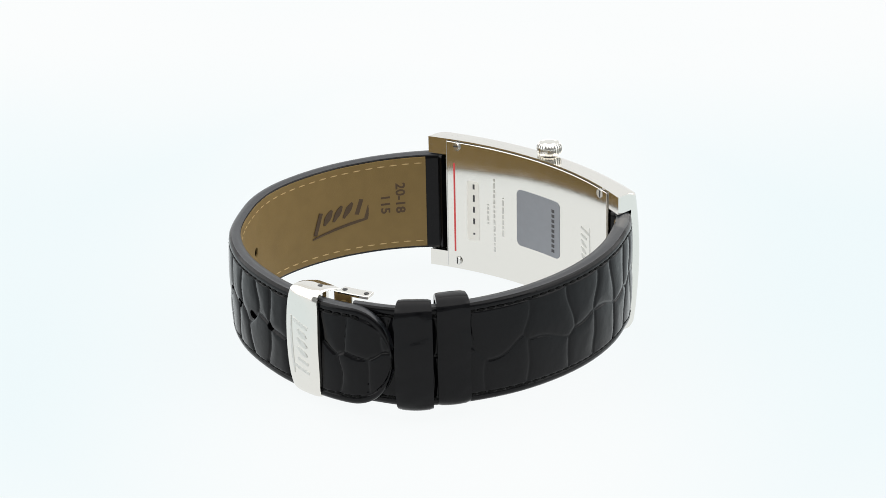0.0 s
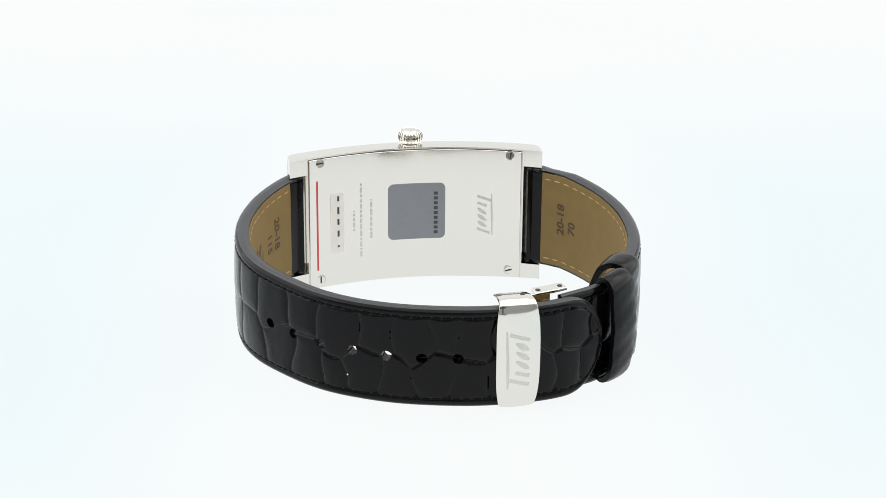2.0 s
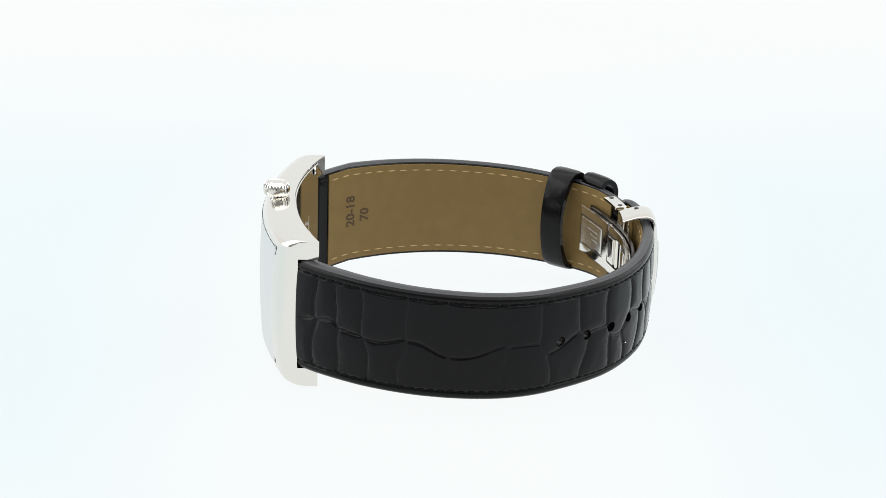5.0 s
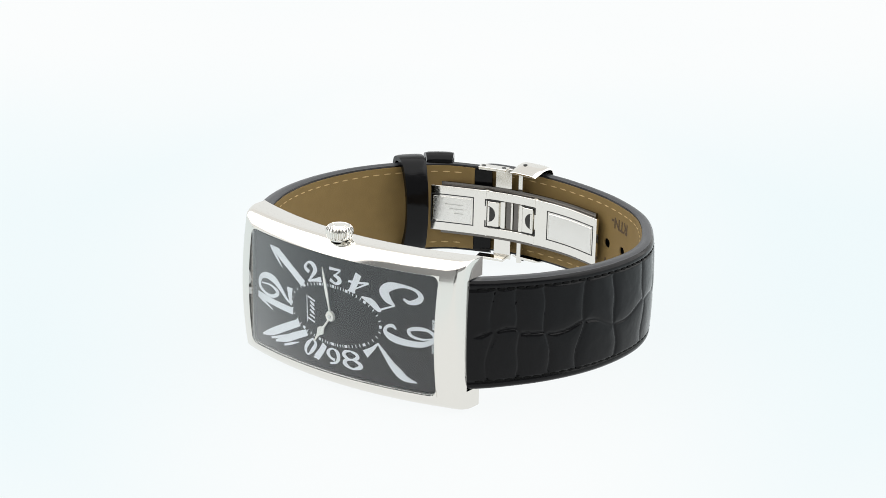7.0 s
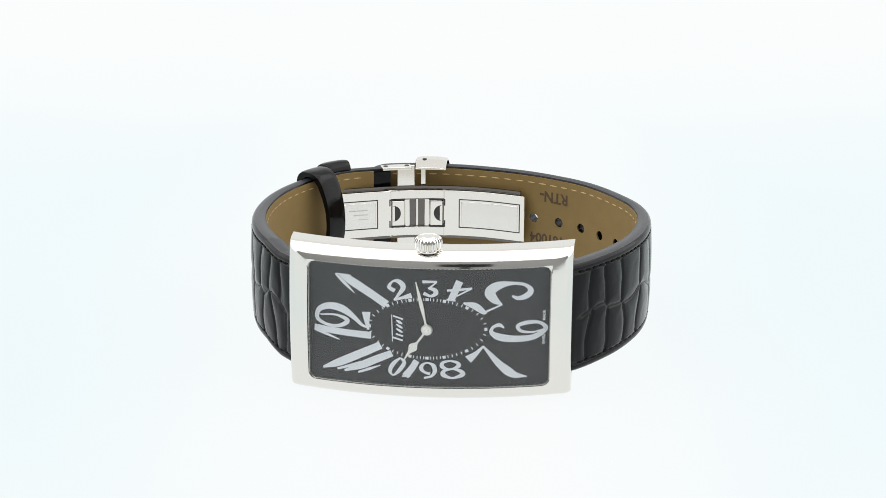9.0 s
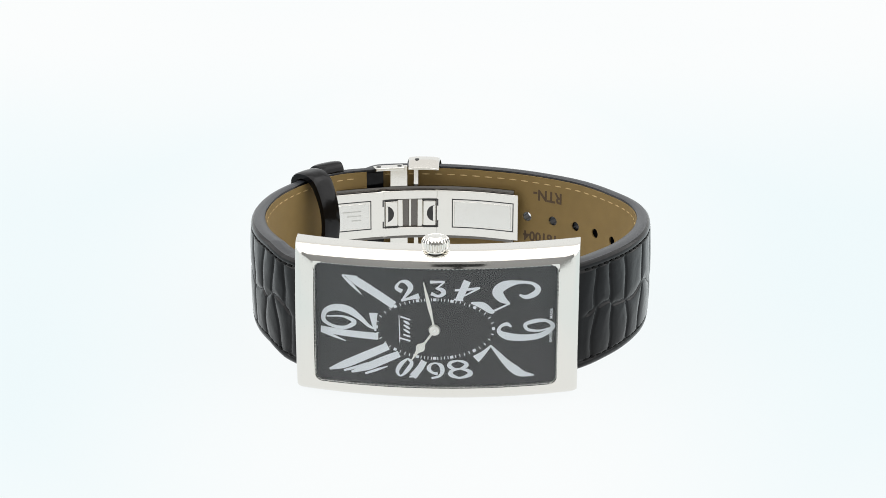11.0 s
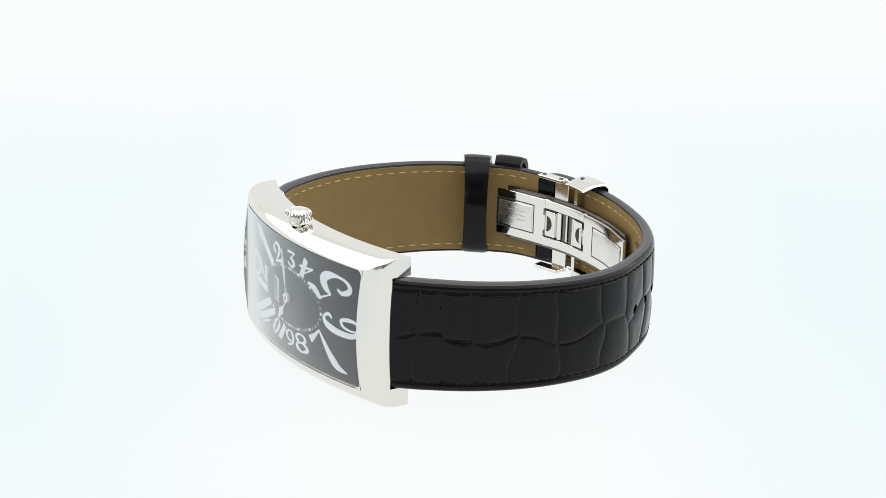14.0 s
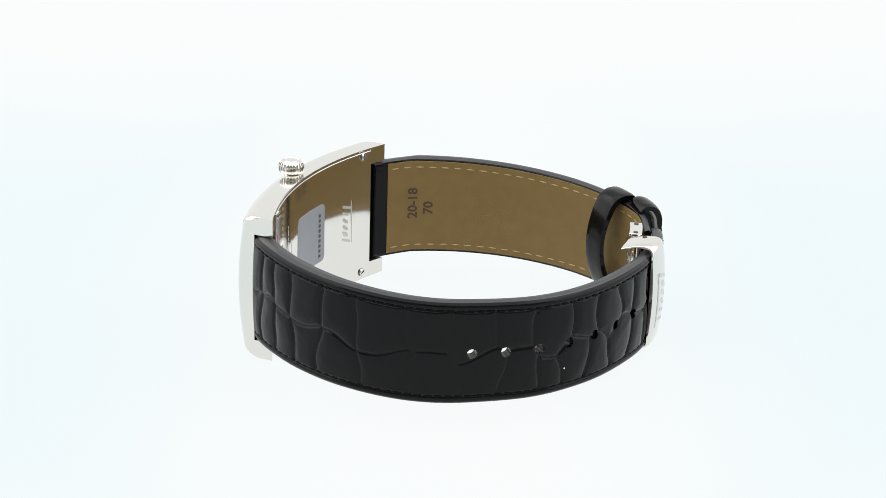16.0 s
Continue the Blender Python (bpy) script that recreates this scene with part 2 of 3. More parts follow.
def face(x, h):
    """The front of the case: curved lengthwise, falling off to its rims."""
    a = max(0.0, 1 - (HH - abs(h)) / 2.7)
    b = max(0.0, 1 - (HL - abs(x)) / 3.6)
    return front_arc(x) + dome(h) - max(0.8 * a ** 2.0, 0.5 * b ** 1.6) - rounding(HH - abs(h), 1.4) - rounding(HL - abs(x), 1.2)


def dial_y(x, h=0):
    return front_arc(x) - 0.2


CORNER = 1.25      # rounding of the opening's corners


def plate(hl, hh, r, front, back):
    """A curved plate with rounded corners, half length hl and half height hh."""
    ends = [hl - r * (1 - math.sin(math.pi / 2 * k / 8)) for k in range(9)]
    xs = [-v for v in ends[::-1]] + span(-hl + r, hl - r, 40)[1:-1] + ends
    bm = bmesh.new()
    sides = []
    for surface in (front, back):
        rows = []
        for x in xs:
            d = max(0.0, abs(x) - hl + r)
            top = hh - r + math.sqrt(max(0.0, r * r - d * d))
            rows.append([bm.verts.new(P(x, surface(x, top * k / 6), top * k / 6)) for k in range(-6, 7)])
        grid_faces(bm, rows)
        sides.append([q[0] for q in rows] + rows[-1][1:-1] + [q[-1] for q in rows[::-1]] + rows[0][-2:0:-1])
    grid_faces(bm, sides, loop_v=True)
    return bm


def outline(hl, hh, r, step=0.18):
    """Points round a rectangle with rounded corners, each with its outward direction."""
    out = []
    for cx, ch, a0, run in ((hl - r, hh - r, 0, 2 * (hl - r)), (r - hl, hh - r, 90, 2 * (hh - r)), (r - hl, r - hh, 180, 2 * (hl - r)), (hl - r, r - hh, 270, 2 * (hh - r))):
        n = int(r * math.pi / 2 / step)
        for k in range(n):
            q = radians(a0 + 90 * k / n)
            out.append((cx + r * math.cos(q), ch + r * math.sin(q), math.cos(q), math.sin(q)))
        q = radians(a0 + 90)
        n = int(run / step / 4) * 4
        for k in range(n):
            out.append((cx + r * math.cos(q) - math.sin(q) * run * k / n, ch + r * math.sin(q) + math.cos(q) * run * k / n, math.cos(q), math.sin(q)))
    return out


def case():
    e = 0.02
    rim = (0.0, 0.05, 0.16, 0.34, 0.58, 0.88, 1.2, 1.5)
    rx = [HL - v for v in rim] + span(HL - 1.9, LUG_X + e, 4)
    rh = [HH - v for v in rim] + span(HH - 1.8, OH + e, 4)
    xs = [-v for v in rx] + [-LUG_X + e, -OL - e, -OL + 0.25] + span(-OL + 0.6, OL - 0.6, 36) + [OL - 0.25, OL + e, LUG_X - e] + rx[::-1]
    hs = [-v for v in rh] + [-OH + 0.25, -LUG_H - e, -LUG_H + e] + span(-9, 9, 6) + [LUG_H - e, LUG_H + e, OH - 0.25] + rh[::-1]

    def back(x, h):
        if abs(x) > LUG_X and abs(h) < LUG_H:
            return 25.7 - (abs(x) - LUG_X) * 0.12
        return back_arc(x) - 0.0

    def front(x, h):
        if abs(x) < OL and abs(h) < OH:
            return dial_y(x) - 0.5
        return face(x, h)

    bm = slab(xs, hs, front, back)
    for sx in (-1, 1):           # the opening's corners are rounded
        for sh in (-1, 1):
            arc = [(OL - CORNER + CORNER * math.sin(q), OH - CORNER + CORNER * math.cos(q)) for q in [math.pi / 2 * k / 10 for k in range(11)]]
            arc = [(OL + 0.15, OH + 0.15), (OL - CORNER, OH + 0.15)] + arc + [(OL + 0.15, OH - CORNER)]
            top = [bm.verts.new(P(sx * x, face(sx * min(x, OL), sh * min(h, OH)) + 0.004, sh * h)) for x, h in arc]
            low = [bm.verts.new(P(sx * x, dial_y(x) - 0.6, sh * h)) for x, h in arc]
            for i in range(1, len(arc) - 1):
                bm.faces.new((top[0], top[i], top[i + 1]))
                bm.faces.new((top[i], top[i + 1], low[i + 1], low[i]))
    body = part("case_body", bm, STEEL, watch, "polished curved rectangular steel case", 48)
    bevelled(body, 0.2, 2)
    # dial
    global dial
    dial = part("dial", plate(OL - 0.1, OH - 0.1, CORNER, lambda x, h: dial_y(x), lambda x, h: dial_y(x) - 0.35), DIAL, watch,
         "black curved rectangular dial")
    # milled inner rim round the dial
    loop = outline(OL - 0.03, OH - 0.03, CORNER)
    bm = bmesh.new()
    rows = []
    for k, (x, h, nx, nh) in enumerate(loop):
        d = 0.13 + (0.045 if k % 4 < 2 else -0.04)
        xi, hi = x - nx * d, h - nh * d
        top = lambda u, v: front_arc(u) + swell(v) - 0.38
        rows.append([bm.verts.new(P(x, top(x, h), h)), bm.verts.new(P(xi, top(xi, hi), hi)),
                     bm.verts.new(P(xi - nx * 0.06, dial_y(xi) - 0.05, hi - nh * 0.06)), bm.verts.new(P(x, dial_y(x) - 0.05, h))])
    grid_faces(bm, rows, loop_u=True, loop_v=True)
    part("inner_rim", bm, RIM, watch, "finely milled steel rim round the dial", 20)
    cr = part("crystal", plate(OL - 0.06, OH - 0.06, CORNER, lambda x, h: front_arc(x) + swell(h) + 0.08,
                               lambda x, h: front_arc(x) + swell(h) - 0.35), [CRYSTAL, CLEAR], watch, "clear curved crystal")
    for f in cr.data.polygons:      # the gloss lies on the outer face
        f.material_index = 0 if f.normal.y > 0.5 else 1
    cr.visible_shadow = False
    # case back plate with slotted screws
    bm = slab(span(-LUG_X + 0.35, LUG_X - 0.35, 36), span(-12.9, 12.9, 4), lambda x, h: back_arc(x) + 0.3, lambda x, h: back_arc(x) - 0.28)
    cover = part("case_back", bm, STEEL, watch, "mirror-polished curved case back")
    bevelled(cover, 0.12)
    for sx in (-1, 1):
        a, b = sorted((sx * 20.48, sx * 20.58))
        part("seam_shade", slab(span(a, b, 1), span(-13.0, 13.0, 2), lambda x, h: back_arc(x) + 0.3, lambda x, h: back_arc(x) - 0.03), RIM, watch)
    # shadow line under the case's top edge, put in as a dark strip
    part("seam_shade", slab(span(-20.4, 20.4, 40), span(12.92, 13.02, 1), lambda x, h: back_arc(x) + 0.3, lambda x, h: back_arc(x) - 0.03), GROOVE, watch)
    for sx in (-1, 1):
        for sh in (-1, 1):
            x, h = sx * 18.3, 0.35 + sh * 11.8
            bm = bmesh.new()
            bmesh.ops.create_cone(bm, segments=20, cap_ends=True, radius1=0.75 * U, radius2=0.7 * U, depth=0.3 * U)
            bmesh.ops.rotate(bm, verts=bm.verts, matrix=Euler((radians(90), 0, 0)).to_matrix())
            bmesh.ops.translate(bm, verts=bm.verts, vec=P(x, back_arc(x) - 0.36, h))
            seat = bmesh.new()
            bmesh.ops.create_cone(seat, segments=20, cap_ends=True, radius1=0.92 * U, radius2=0.92 * U, depth=0.1 * U)
            bmesh.ops.rotate(seat, verts=seat.verts, matrix=Euler((radians(90), 0, 0)).to_matrix())
            bmesh.ops.translate(seat, verts=seat.verts, vec=P(x, back_arc(x) - 0.29, h))
            part("screw_seat", seat, RIM, cover, "thin shaded ring round a screw")
            screw = part("screw", bm, BRUSHED, watch, "small slotted steel screw")
            a = radians(40 + 50 * sx * sh)
            bm = bmesh.new()
            bmesh.ops.create_cube(bm, size=1)
            bmesh.ops.scale(bm, verts=bm.verts, vec=(1.3 * U, 0.1 * U, 0.28 * U))
            bmesh.ops.rotate(bm, verts=bm.verts, matrix=Euler((0, a, 0)).to_matrix())
            bmesh.ops.translate(bm, verts=bm.verts, vec=P(x, back_arc(x) - 0.5, h))
            part("slot", bm, GROOVE, screw)


def crown():
    bm = bmesh.new()
    prof = [(1.5, 13.0), (1.5, 13.3), (1.9, 13.35), (2.12, 13.6), (2.25, 14.0), (2.28, 14.45), (2.25, 14.9), (2.12, 15.3), (1.9, 15.58), (1.62, 15.7),
            (1.5, 15.62), (1.2, 15.62), (1.1, 15.72), (0.6, 15.78), (0.01, 15.8)]
    rows = []
    n = 96
    for k, (r, h) in enumerate(prof):
        row = []
        for i in range(n):
            a = 2 * math.pi * i / n
            fl = (0.0, 0.0, 0.05, 0.09, 0.12, 0.12, 0.12, 0.09, 0.05, 0.02, 0.0, 0.0, 0.0, 0.0, 0.0)[k] * (1 if i % 4 in (0, 1) else -1)
            row.append(bm.verts.new(P((r + fl) * math.cos(a), 29.9 + (r + fl) * math.sin(a), h)))
        rows.append(row)
    grid_faces(bm, rows, loop_v=True)
    part("crown", bm, STEEL, watch, "fluted steel winding crown", 25)


# ---------------------------------------------------------------- print on the dial
def ribbon(bm, points, lift, thick=0.06, closed=False, n=8):
    """A flat stroke of changing width, (u, v, width) in dial units: u towards 6, v towards the crown; bent onto the dial."""
    c = catmull(points, n) if len(points) > 2 else np.array([np.array(points[0]) * (1 - t) + np.array(points[1]) * t for t in span(0, 1, n)])
    rows = []
    for i in range(len(c)):
        a, b = c[max(0, i - 1)], c[min(len(c) - 1, i + 1)]
        if closed and i in (0, len(c) - 1):
            a, b = c[-2], c[1]
        tx, ty = b[0] - a[0], b[1] - a[1]
        k = math.hypot(tx, ty) or 1
        nx, ny = -ty / k * c[i][2] / 2, tx / k * c[i][2] / 2
        row = []
        for s, up in ((1, 0), (1, 1), (-1, 1), (-1, 0)):
            u, v = c[i][0] + s * nx, c[i][1] + s * ny
            row.append(bm.verts.new(P(-u, dial_y(u) + lift + (thick if up else -0.05), v)))
        rows.append(row)
    grid_faces(bm, rows, loop_v=True)
    bm.faces.new(rows[0]), bm.faces.new(rows[-1])


NUMERALS = {}
HUB_V = -0.23      # height of the pointers' axis on the dial
NUMERALS["12"] = [[(-19.57, -1.47, 1.15), (-15.23, -1.76, 1.15), (-9.58, -1.94, 1.24)],
    [(-19.38, -1.97, 0.27), (-17.26, -2.52, 0.44), (-15.15, -3.21, 0.13)],
    [(-18.49, 0.96, 0.22), (-15.67, 1.19, 0.35), (-13.69, 0.37, 0.8), (-15.21, -0.72, 0.62), (-17.42, -0.67, 0.53), (-19.02, 0.27, 0.71), (-18.68, 1.87, 0.88), (-16.94, 2.7, 1.15), (-14.64, 2.44, 1.33), (-12.68, 1.2, 0.88), (-11.22, -0.11, 0.53), (-10.05, -0.63, 0.27)],
    [(-10.4, 2.23, 1.5), (-10.32, 0.79, 0.97), (-10.05, -0.94, 0.35)]]
NUMERALS["1"] = [[(-15.02, 8.55, 0.44), (-13.06, 7.62, 1.42), (-10.15, 5.93, 1.42), (-6.87, 3.82, 1.42)],
    [(-15.72, 8.58, 0.27), (-14.26, 7.2, 0.53), (-12.41, 5.43, 0.13)],
    [(-15.72, 8.63, 0.18), (-13.05, 8.44, 0.44)]]
NUMERALS["2"] = [[(-5.49, 6.35, 0.71), (-6.45, 7.01, 0.62), (-5.77, 8.06, 0.35), (-4.71, 8.01, 0.8), (-4.05, 7.03, 0.88), (-5.02, 5.46, 0.44), (-5.61, 4.71, 0.27)],
    [(-5.61, 4.71, 0.35), (-4.16, 5.2, 0.53), (-2.63, 5.67, 0.97)]]
NUMERALS["3"] = [[(-0.8, 8.17, 0.53), (1.66, 8.23, 0.35)],
    [(1.56, 8.13, 0.27), (0.24, 6.98, 0.27)],
    [(0.14, 7.08, 0.27), (1.18, 6.8, 0.71), (1.46, 6.2, 0.8), (0.61, 5.67, 0.44), (-0.62, 6.15, 0.62)]]
NUMERALS["4"] = [[(5.42, 8.36, 1.24), (4.01, 5.01, 1.15)],
    [(7.48, 7.13, 0.27), (5.32, 6.84, 0.44), (3.35, 6.73, 0.35)],
    [(7.48, 7.13, 0.35), (4.95, 5.72, 0.22)],
    [(3.25, 5.1, 0.27), (4.76, 4.91, 0.27)]]
NUMERALS["5"] = [[(14.11, 5.6, 0.35), (15.23, 5.14, 0.71), (16.71, 5.66, 1.06), (17.17, 6.55, 0.88), (16.13, 7.52, 0.53), (14.0, 7.84, 0.62), (11.67, 7.43, 1.5), (10.47, 6.35, 1.77), (11.22, 5.01, 1.33), (12.44, 4.15, 0.27)],
    [(6.08, 4.5, 0.27), (7.96, 3.97, 1.15), (9.36, 2.92, 0.88), (9.93, 2.6, 0.27)],
    [(9.37, 2.72, 0.35), (12.54, 4.15, 0.27)]]
NUMERALS["6"] = [[(12.85, -0.06, 0.27), (12.09, 0.48, 0.62), (11.07, 0.11, 0.53), (10.79, -0.81, 0.71), (12.11, -1.68, 1.24), (14.74, -2.11, 1.15), (17.83, -1.89, 0.97), (19.77, -0.5, 0.8), (18.73, 0.62, 0.53), (16.86, 0.75, 0.71), (15.18, 0.23, 0.62), (15.66, -0.72, 0.53), (17.54, -1.05, 0.35), (19.21, -0.66, 0.18)]]
NUMERALS["7"] = [[(6.94, -5.68, 1.5), (8.26, -4.56, 0.8), (9.48, -3.24, 0.27)],
    [(9.39, -3.24, 0.27), (10.62, -4.72, 0.71), (12.14, -6.54, 1.15), (13.57, -7.86, 1.5), (14.8, -8.65, 1.06), (16.78, -9.04, 0.18)]]
NUMERALS["8"] = [[(3.9, -5.89, 0.27), (5.04, -6.19, 0.53), (5.33, -6.82, 0.71), (3.9, -7.45, 0.27), (2.57, -6.94, 0.71), (2.76, -6.21, 0.53), (3.9, -5.89, 0.27)],
    [(4.38, -7.34, 0.27), (5.71, -7.76, 0.62), (6.0, -8.38, 0.8), (4.28, -9.01, 0.35), (2.75, -8.4, 0.8), (3.04, -7.66, 0.53), (4.38, -7.34, 0.27)]]
NUMERALS["9"] = [[(0.55, -8.34, 0.53), (-0.41, -8.05, 0.44), (-0.98, -7.34, 0.71), (-0.59, -6.6, 0.44), (0.27, -6.37, 0.27), (1.13, -6.86, 0.71), (1.32, -7.9, 0.71), (0.74, -8.75, 0.44), (-0.51, -9.1, 0.35)]]
NUMERALS["10"] = [[(-4.55, -5.63, 0.27), (-5.72, -6.75, 0.71), (-6.32, -8.04, 0.62), (-5.75, -8.84, 0.27), (-4.66, -7.83, 0.71), (-3.87, -6.43, 0.62), (-4.55, -5.63, 0.27)],
    [(-1.75, -6.02, 1.06), (-2.53, -7.41, 1.15), (-3.7, -8.93, 1.24)],
    [(-4.28, -8.96, 0.27), (-2.83, -8.88, 0.27)]]
NUMERALS["11"] = [[(-18.1, -8.61, 0.35), (-15.34, -7.41, 1.33), (-11.3, -5.31, 1.42), (-7.93, -3.57, 1.33)],
    [(-15.56, -8.6, 0.35), (-13.54, -7.84, 0.44), (-11.33, -6.77, 0.13)],
    [(-14.26, -8.76, 0.35), (-11.34, -7.51, 1.24), (-8.85, -6.24, 1.33), (-6.0, -4.89, 1.15)],
    [(-11.86, -8.82, 0.35), (-9.86, -8.0, 0.44), (-7.98, -7.22, 0.13)]]


# the maker's mark as plain slanted shapes under one long bar: along, up, width
EMBLEM = [[(-0.1, 1.72, 0.12), (2.0, 1.74, 0.24), (5.6, 1.84, 0.14)], [(0.3, 0.0, 0.36), (0.85, 1.65, 0.36)], [(1.2, 0.0, 0.36), (1.62, 1.15, 0.36)],
          [(1.95, 0.05, 0.2), (2.3, 0.5, 0.52), (2.75, 1.1, 0.2)], [(2.85, 0.05, 0.2), (3.2, 0.5, 0.52), (3.65, 1.1, 0.2)], [(3.75, 0.1, 0.2), (4.1, 0.55, 0.6), (4.5, 1.1, 0.2)],
          [(4.75, 0.0, 0.34), (5.35, 1.6, 0.34)]]


def emblem(place, name, mat, parent, n=4):
    """The maker's mark on any surface; place(a, b, up) gives its points."""
    for i, st in enumerate(EMBLEM):
        c = catmull(st, n) if len(st) > 2 else np.array([np.array(st[0]) * (1 - t) + np.array(st[1]) * t for t in span(0, 1, n)])
        bm = bmesh.new()
        rows = []
        for k in range(len(c)):
            d = c[min(k + 1, len(c) - 1)] - c[max(k - 1, 0)]
            q = math.hypot(d[0], d[1])
            na, nb = -d[1] / q * c[k][2] / 2, d[0] / q * c[k][2] / 2
            rows.append([bm.verts.new(place(c[k][0] + sg * na, c[k][1] + sg * nb, e)) for sg, e in ((1, -0.1), (1, 0.003 * i), (-1, 0.003 * i), (-1, -0.1))])
        grid_faces(bm, rows, loop_v=True)
        bm.faces.new(rows[0]), bm.faces.new(rows[-1])
        part(name, bm, mat, parent)


def dial_print():
    for k, strokes in NUMERALS.items():
        bm = bmesh.new()
        for i, st in enumerate(strokes):
            ribbon(bm, st, 0.004 * i)
        part("numeral", bm, WHITE, dial, "white painted numeral %s" % k)
    # minute track: short strokes on an oval, blocks at the fives
    for k in range(60):
        a = 2 * math.pi * k / 60
        du, dv = -math.cos(a), math.sin(a)
        r = 1 / math.hypot(du / 9.85, dv / 5.25)
        block = k % 5 == 0
        l, w = (0.25, 0.55) if block else (0.26, 0.13)
        bm = bmesh.new()
        # strokes stand square to the oval
        gu, gv = du * r / 9.85 ** 2, dv * r / 5.25 ** 2
        g = math.hypot(gu, gv)
        gu, gv = gu / g, gv / g
        ribbon(bm, [(du * r - gu * l, HUB_V + dv * r - gv * l, w), (du * r + gu * l, HUB_V + dv * r + gv * l, w)], 0, 0.04, n=1)
        part("minute_mark", bm, WHITE, dial)
    # maker's mark as plain slanted shapes
    bm = bmesh.new()
    for i, st in enumerate(EMBLEM):
        ribbon(bm, [(-4.1 - 1.05 * b, HUB_V - 2.5 + 0.86 * a, w * 0.8) for a, b, w in st], 0.003 * i, n=4)
    part("maker_mark", bm, WHITE, dial, "white slanted emblem shapes")
    writing("SWISS", WHITE, 0.50, -19.5, -2.4, "dial")
    writing("MADE", WHITE, 0.50, -19.5, 1.85, "dial")


def text_mesh(body, size):
    cu = bpy.data.curves.new("writing", "FONT")
    cu.body, cu.size, cu.extrude = body, size, 0.02
    cu.offset = 0.025 * size
    cu.align_x, cu.align_y, cu.resolution_u = "CENTER", "CENTER", 3
    ob = bpy.data.objects.new("writing", cu)
    scene.collection.objects.link(ob)
    me = bpy.data.meshes.new_from_object(ob.evaluated_get(bpy.context.evaluated_depsgraph_get()))
    bpy.data.objects.remove(ob)
    bm = bmesh.new()
    bm.from_mesh(me)
    bpy.data.meshes.remove(me)
    return bm


def writing(body, mat, size, x, h, where, path=None, s=0, off=0, turn=90, flip=1, parent=None):
    """Raised lettering; on the dial it reads up along the 6 end, on the strap it lies on the lining."""
    bm = text_mesh(body, size * 1.35)
    a = radians(turn)
    for v in bm.verts:
        tx, ty, tz = v.co
        p, q = tx * math.cos(a) - ty * math.sin(a), tx * math.sin(a) + ty * math.cos(a)
        if where == "dial":
            v.co = P(x - p, dial_y(x - p) + 0.03 + tz, h + q)
        else:
            v.co = path.place(s + flip * p, off - tz, h + q)
    part("writing", bm, mat, parent or (dial if where == "dial" else watch), "", 60)


def pointers():
    def pointer(name, pts, lift, label):
        bm = bmesh.new()
        ribbon(bm, pts, lift, 0.14, n=10)
        return part(name, bm, HAND, watch, label)
    hub_v = HUB_V
    pointer("minute_hand", [(0.0, hub_v, 0.5), (-0.35, hub_v + 1.9, 0.34), (-0.95, hub_v + 4.6, 0.62), (-1.85, hub_v + 8.5, 0.16)], 0.62, "slender silver minute pointer")
    bm = bmesh.new()
    ribbon(bm, [(0.0, hub_v, 0.42), (-1.3, hub_v - 1.9, 0.34), (-1.75, hub_v - 2.5, 0.5), (-2.35, hub_v - 3.25, 1.55), (-2.95, hub_v - 4.1, 0.6), (-3.9, hub_v - 5.6, 0.12)], 0.4, 0.14, n=8)
    part("hour_hand", bm, HAND, watch, "silver hour pointer with a round swelling")
    bm = bmesh.new()
    bmesh.ops.create_cone(bm, segments=28, cap_ends=True, radius1=1.0 * U, radius2=0.85 * U, depth=0.4 * U)
    bmesh.ops.rotate(bm, verts=bm.verts, matrix=Euler((radians(-90), 0, 0)).to_matrix())
    bmesh.ops.translate(bm, verts=bm.verts, vec=P(0, dial_y(0) + 0.72, hub_v))
    hub = part("centre_cap", bm, HAND, watch, "round silver cap")
    bm = bmesh.new()
    bmesh.ops.create_cone(bm, segments=20, cap_ends=True, radius1=0.4 * U, radius2=0.33 * U, depth=0.2 * U)
    bmesh.ops.rotate(bm, verts=bm.verts, matrix=Euler((radians(-90), 0, 0)).to_matrix())
    bmesh.ops.translate(bm, verts=bm.verts, vec=P(0, dial_y(0) + 0.98, hub_v))
    part("pin", bm, BRUSHED, hub, "small steel pin")


# ---------------------------------------------------------------- things on the case back
def on_back(u, v, lift):
    """u towards 12, v towards the crown, on the case back."""
    return P(u, back_arc(u) - 0.28 - lift, v)


def back_patch(name, u0, u1, v0, v1, lift, mat, label="", corner=0.0, parent=None):
    bm = bmesh.new()
    n = max(1, int((u1 - u0) / 0.35))
    us = span(u0, u1, n)
    if corner:
        us = sorted(set(us + [u0 + corner * (1 - math.cos(radians(15 * k))) for k in range(7)] + [u1 - corner * (1 - math.cos(radians(15 * k))) for k in range(7)]))
    rows = []
    for u in us:
        d = max(0.0, corner - min(u - u0, u1 - u))
        cut = corner - math.sqrt(max(0.0, corner * corner - d * d)) if corner else 0.0
        a, b = v0 + cut, v1 - cut
        rows.append([bm.verts.new(on_back(u, v, e)) for v, e in ((a, lift - 0.12), (a, lift), (b, lift), (b, lift - 0.12))])
    grid_faces(bm, rows, loop_v=True)
    bm.faces.new(rows[0]), bm.faces.new(rows[-1])
    return part(name, bm, mat, parent or watch, label)


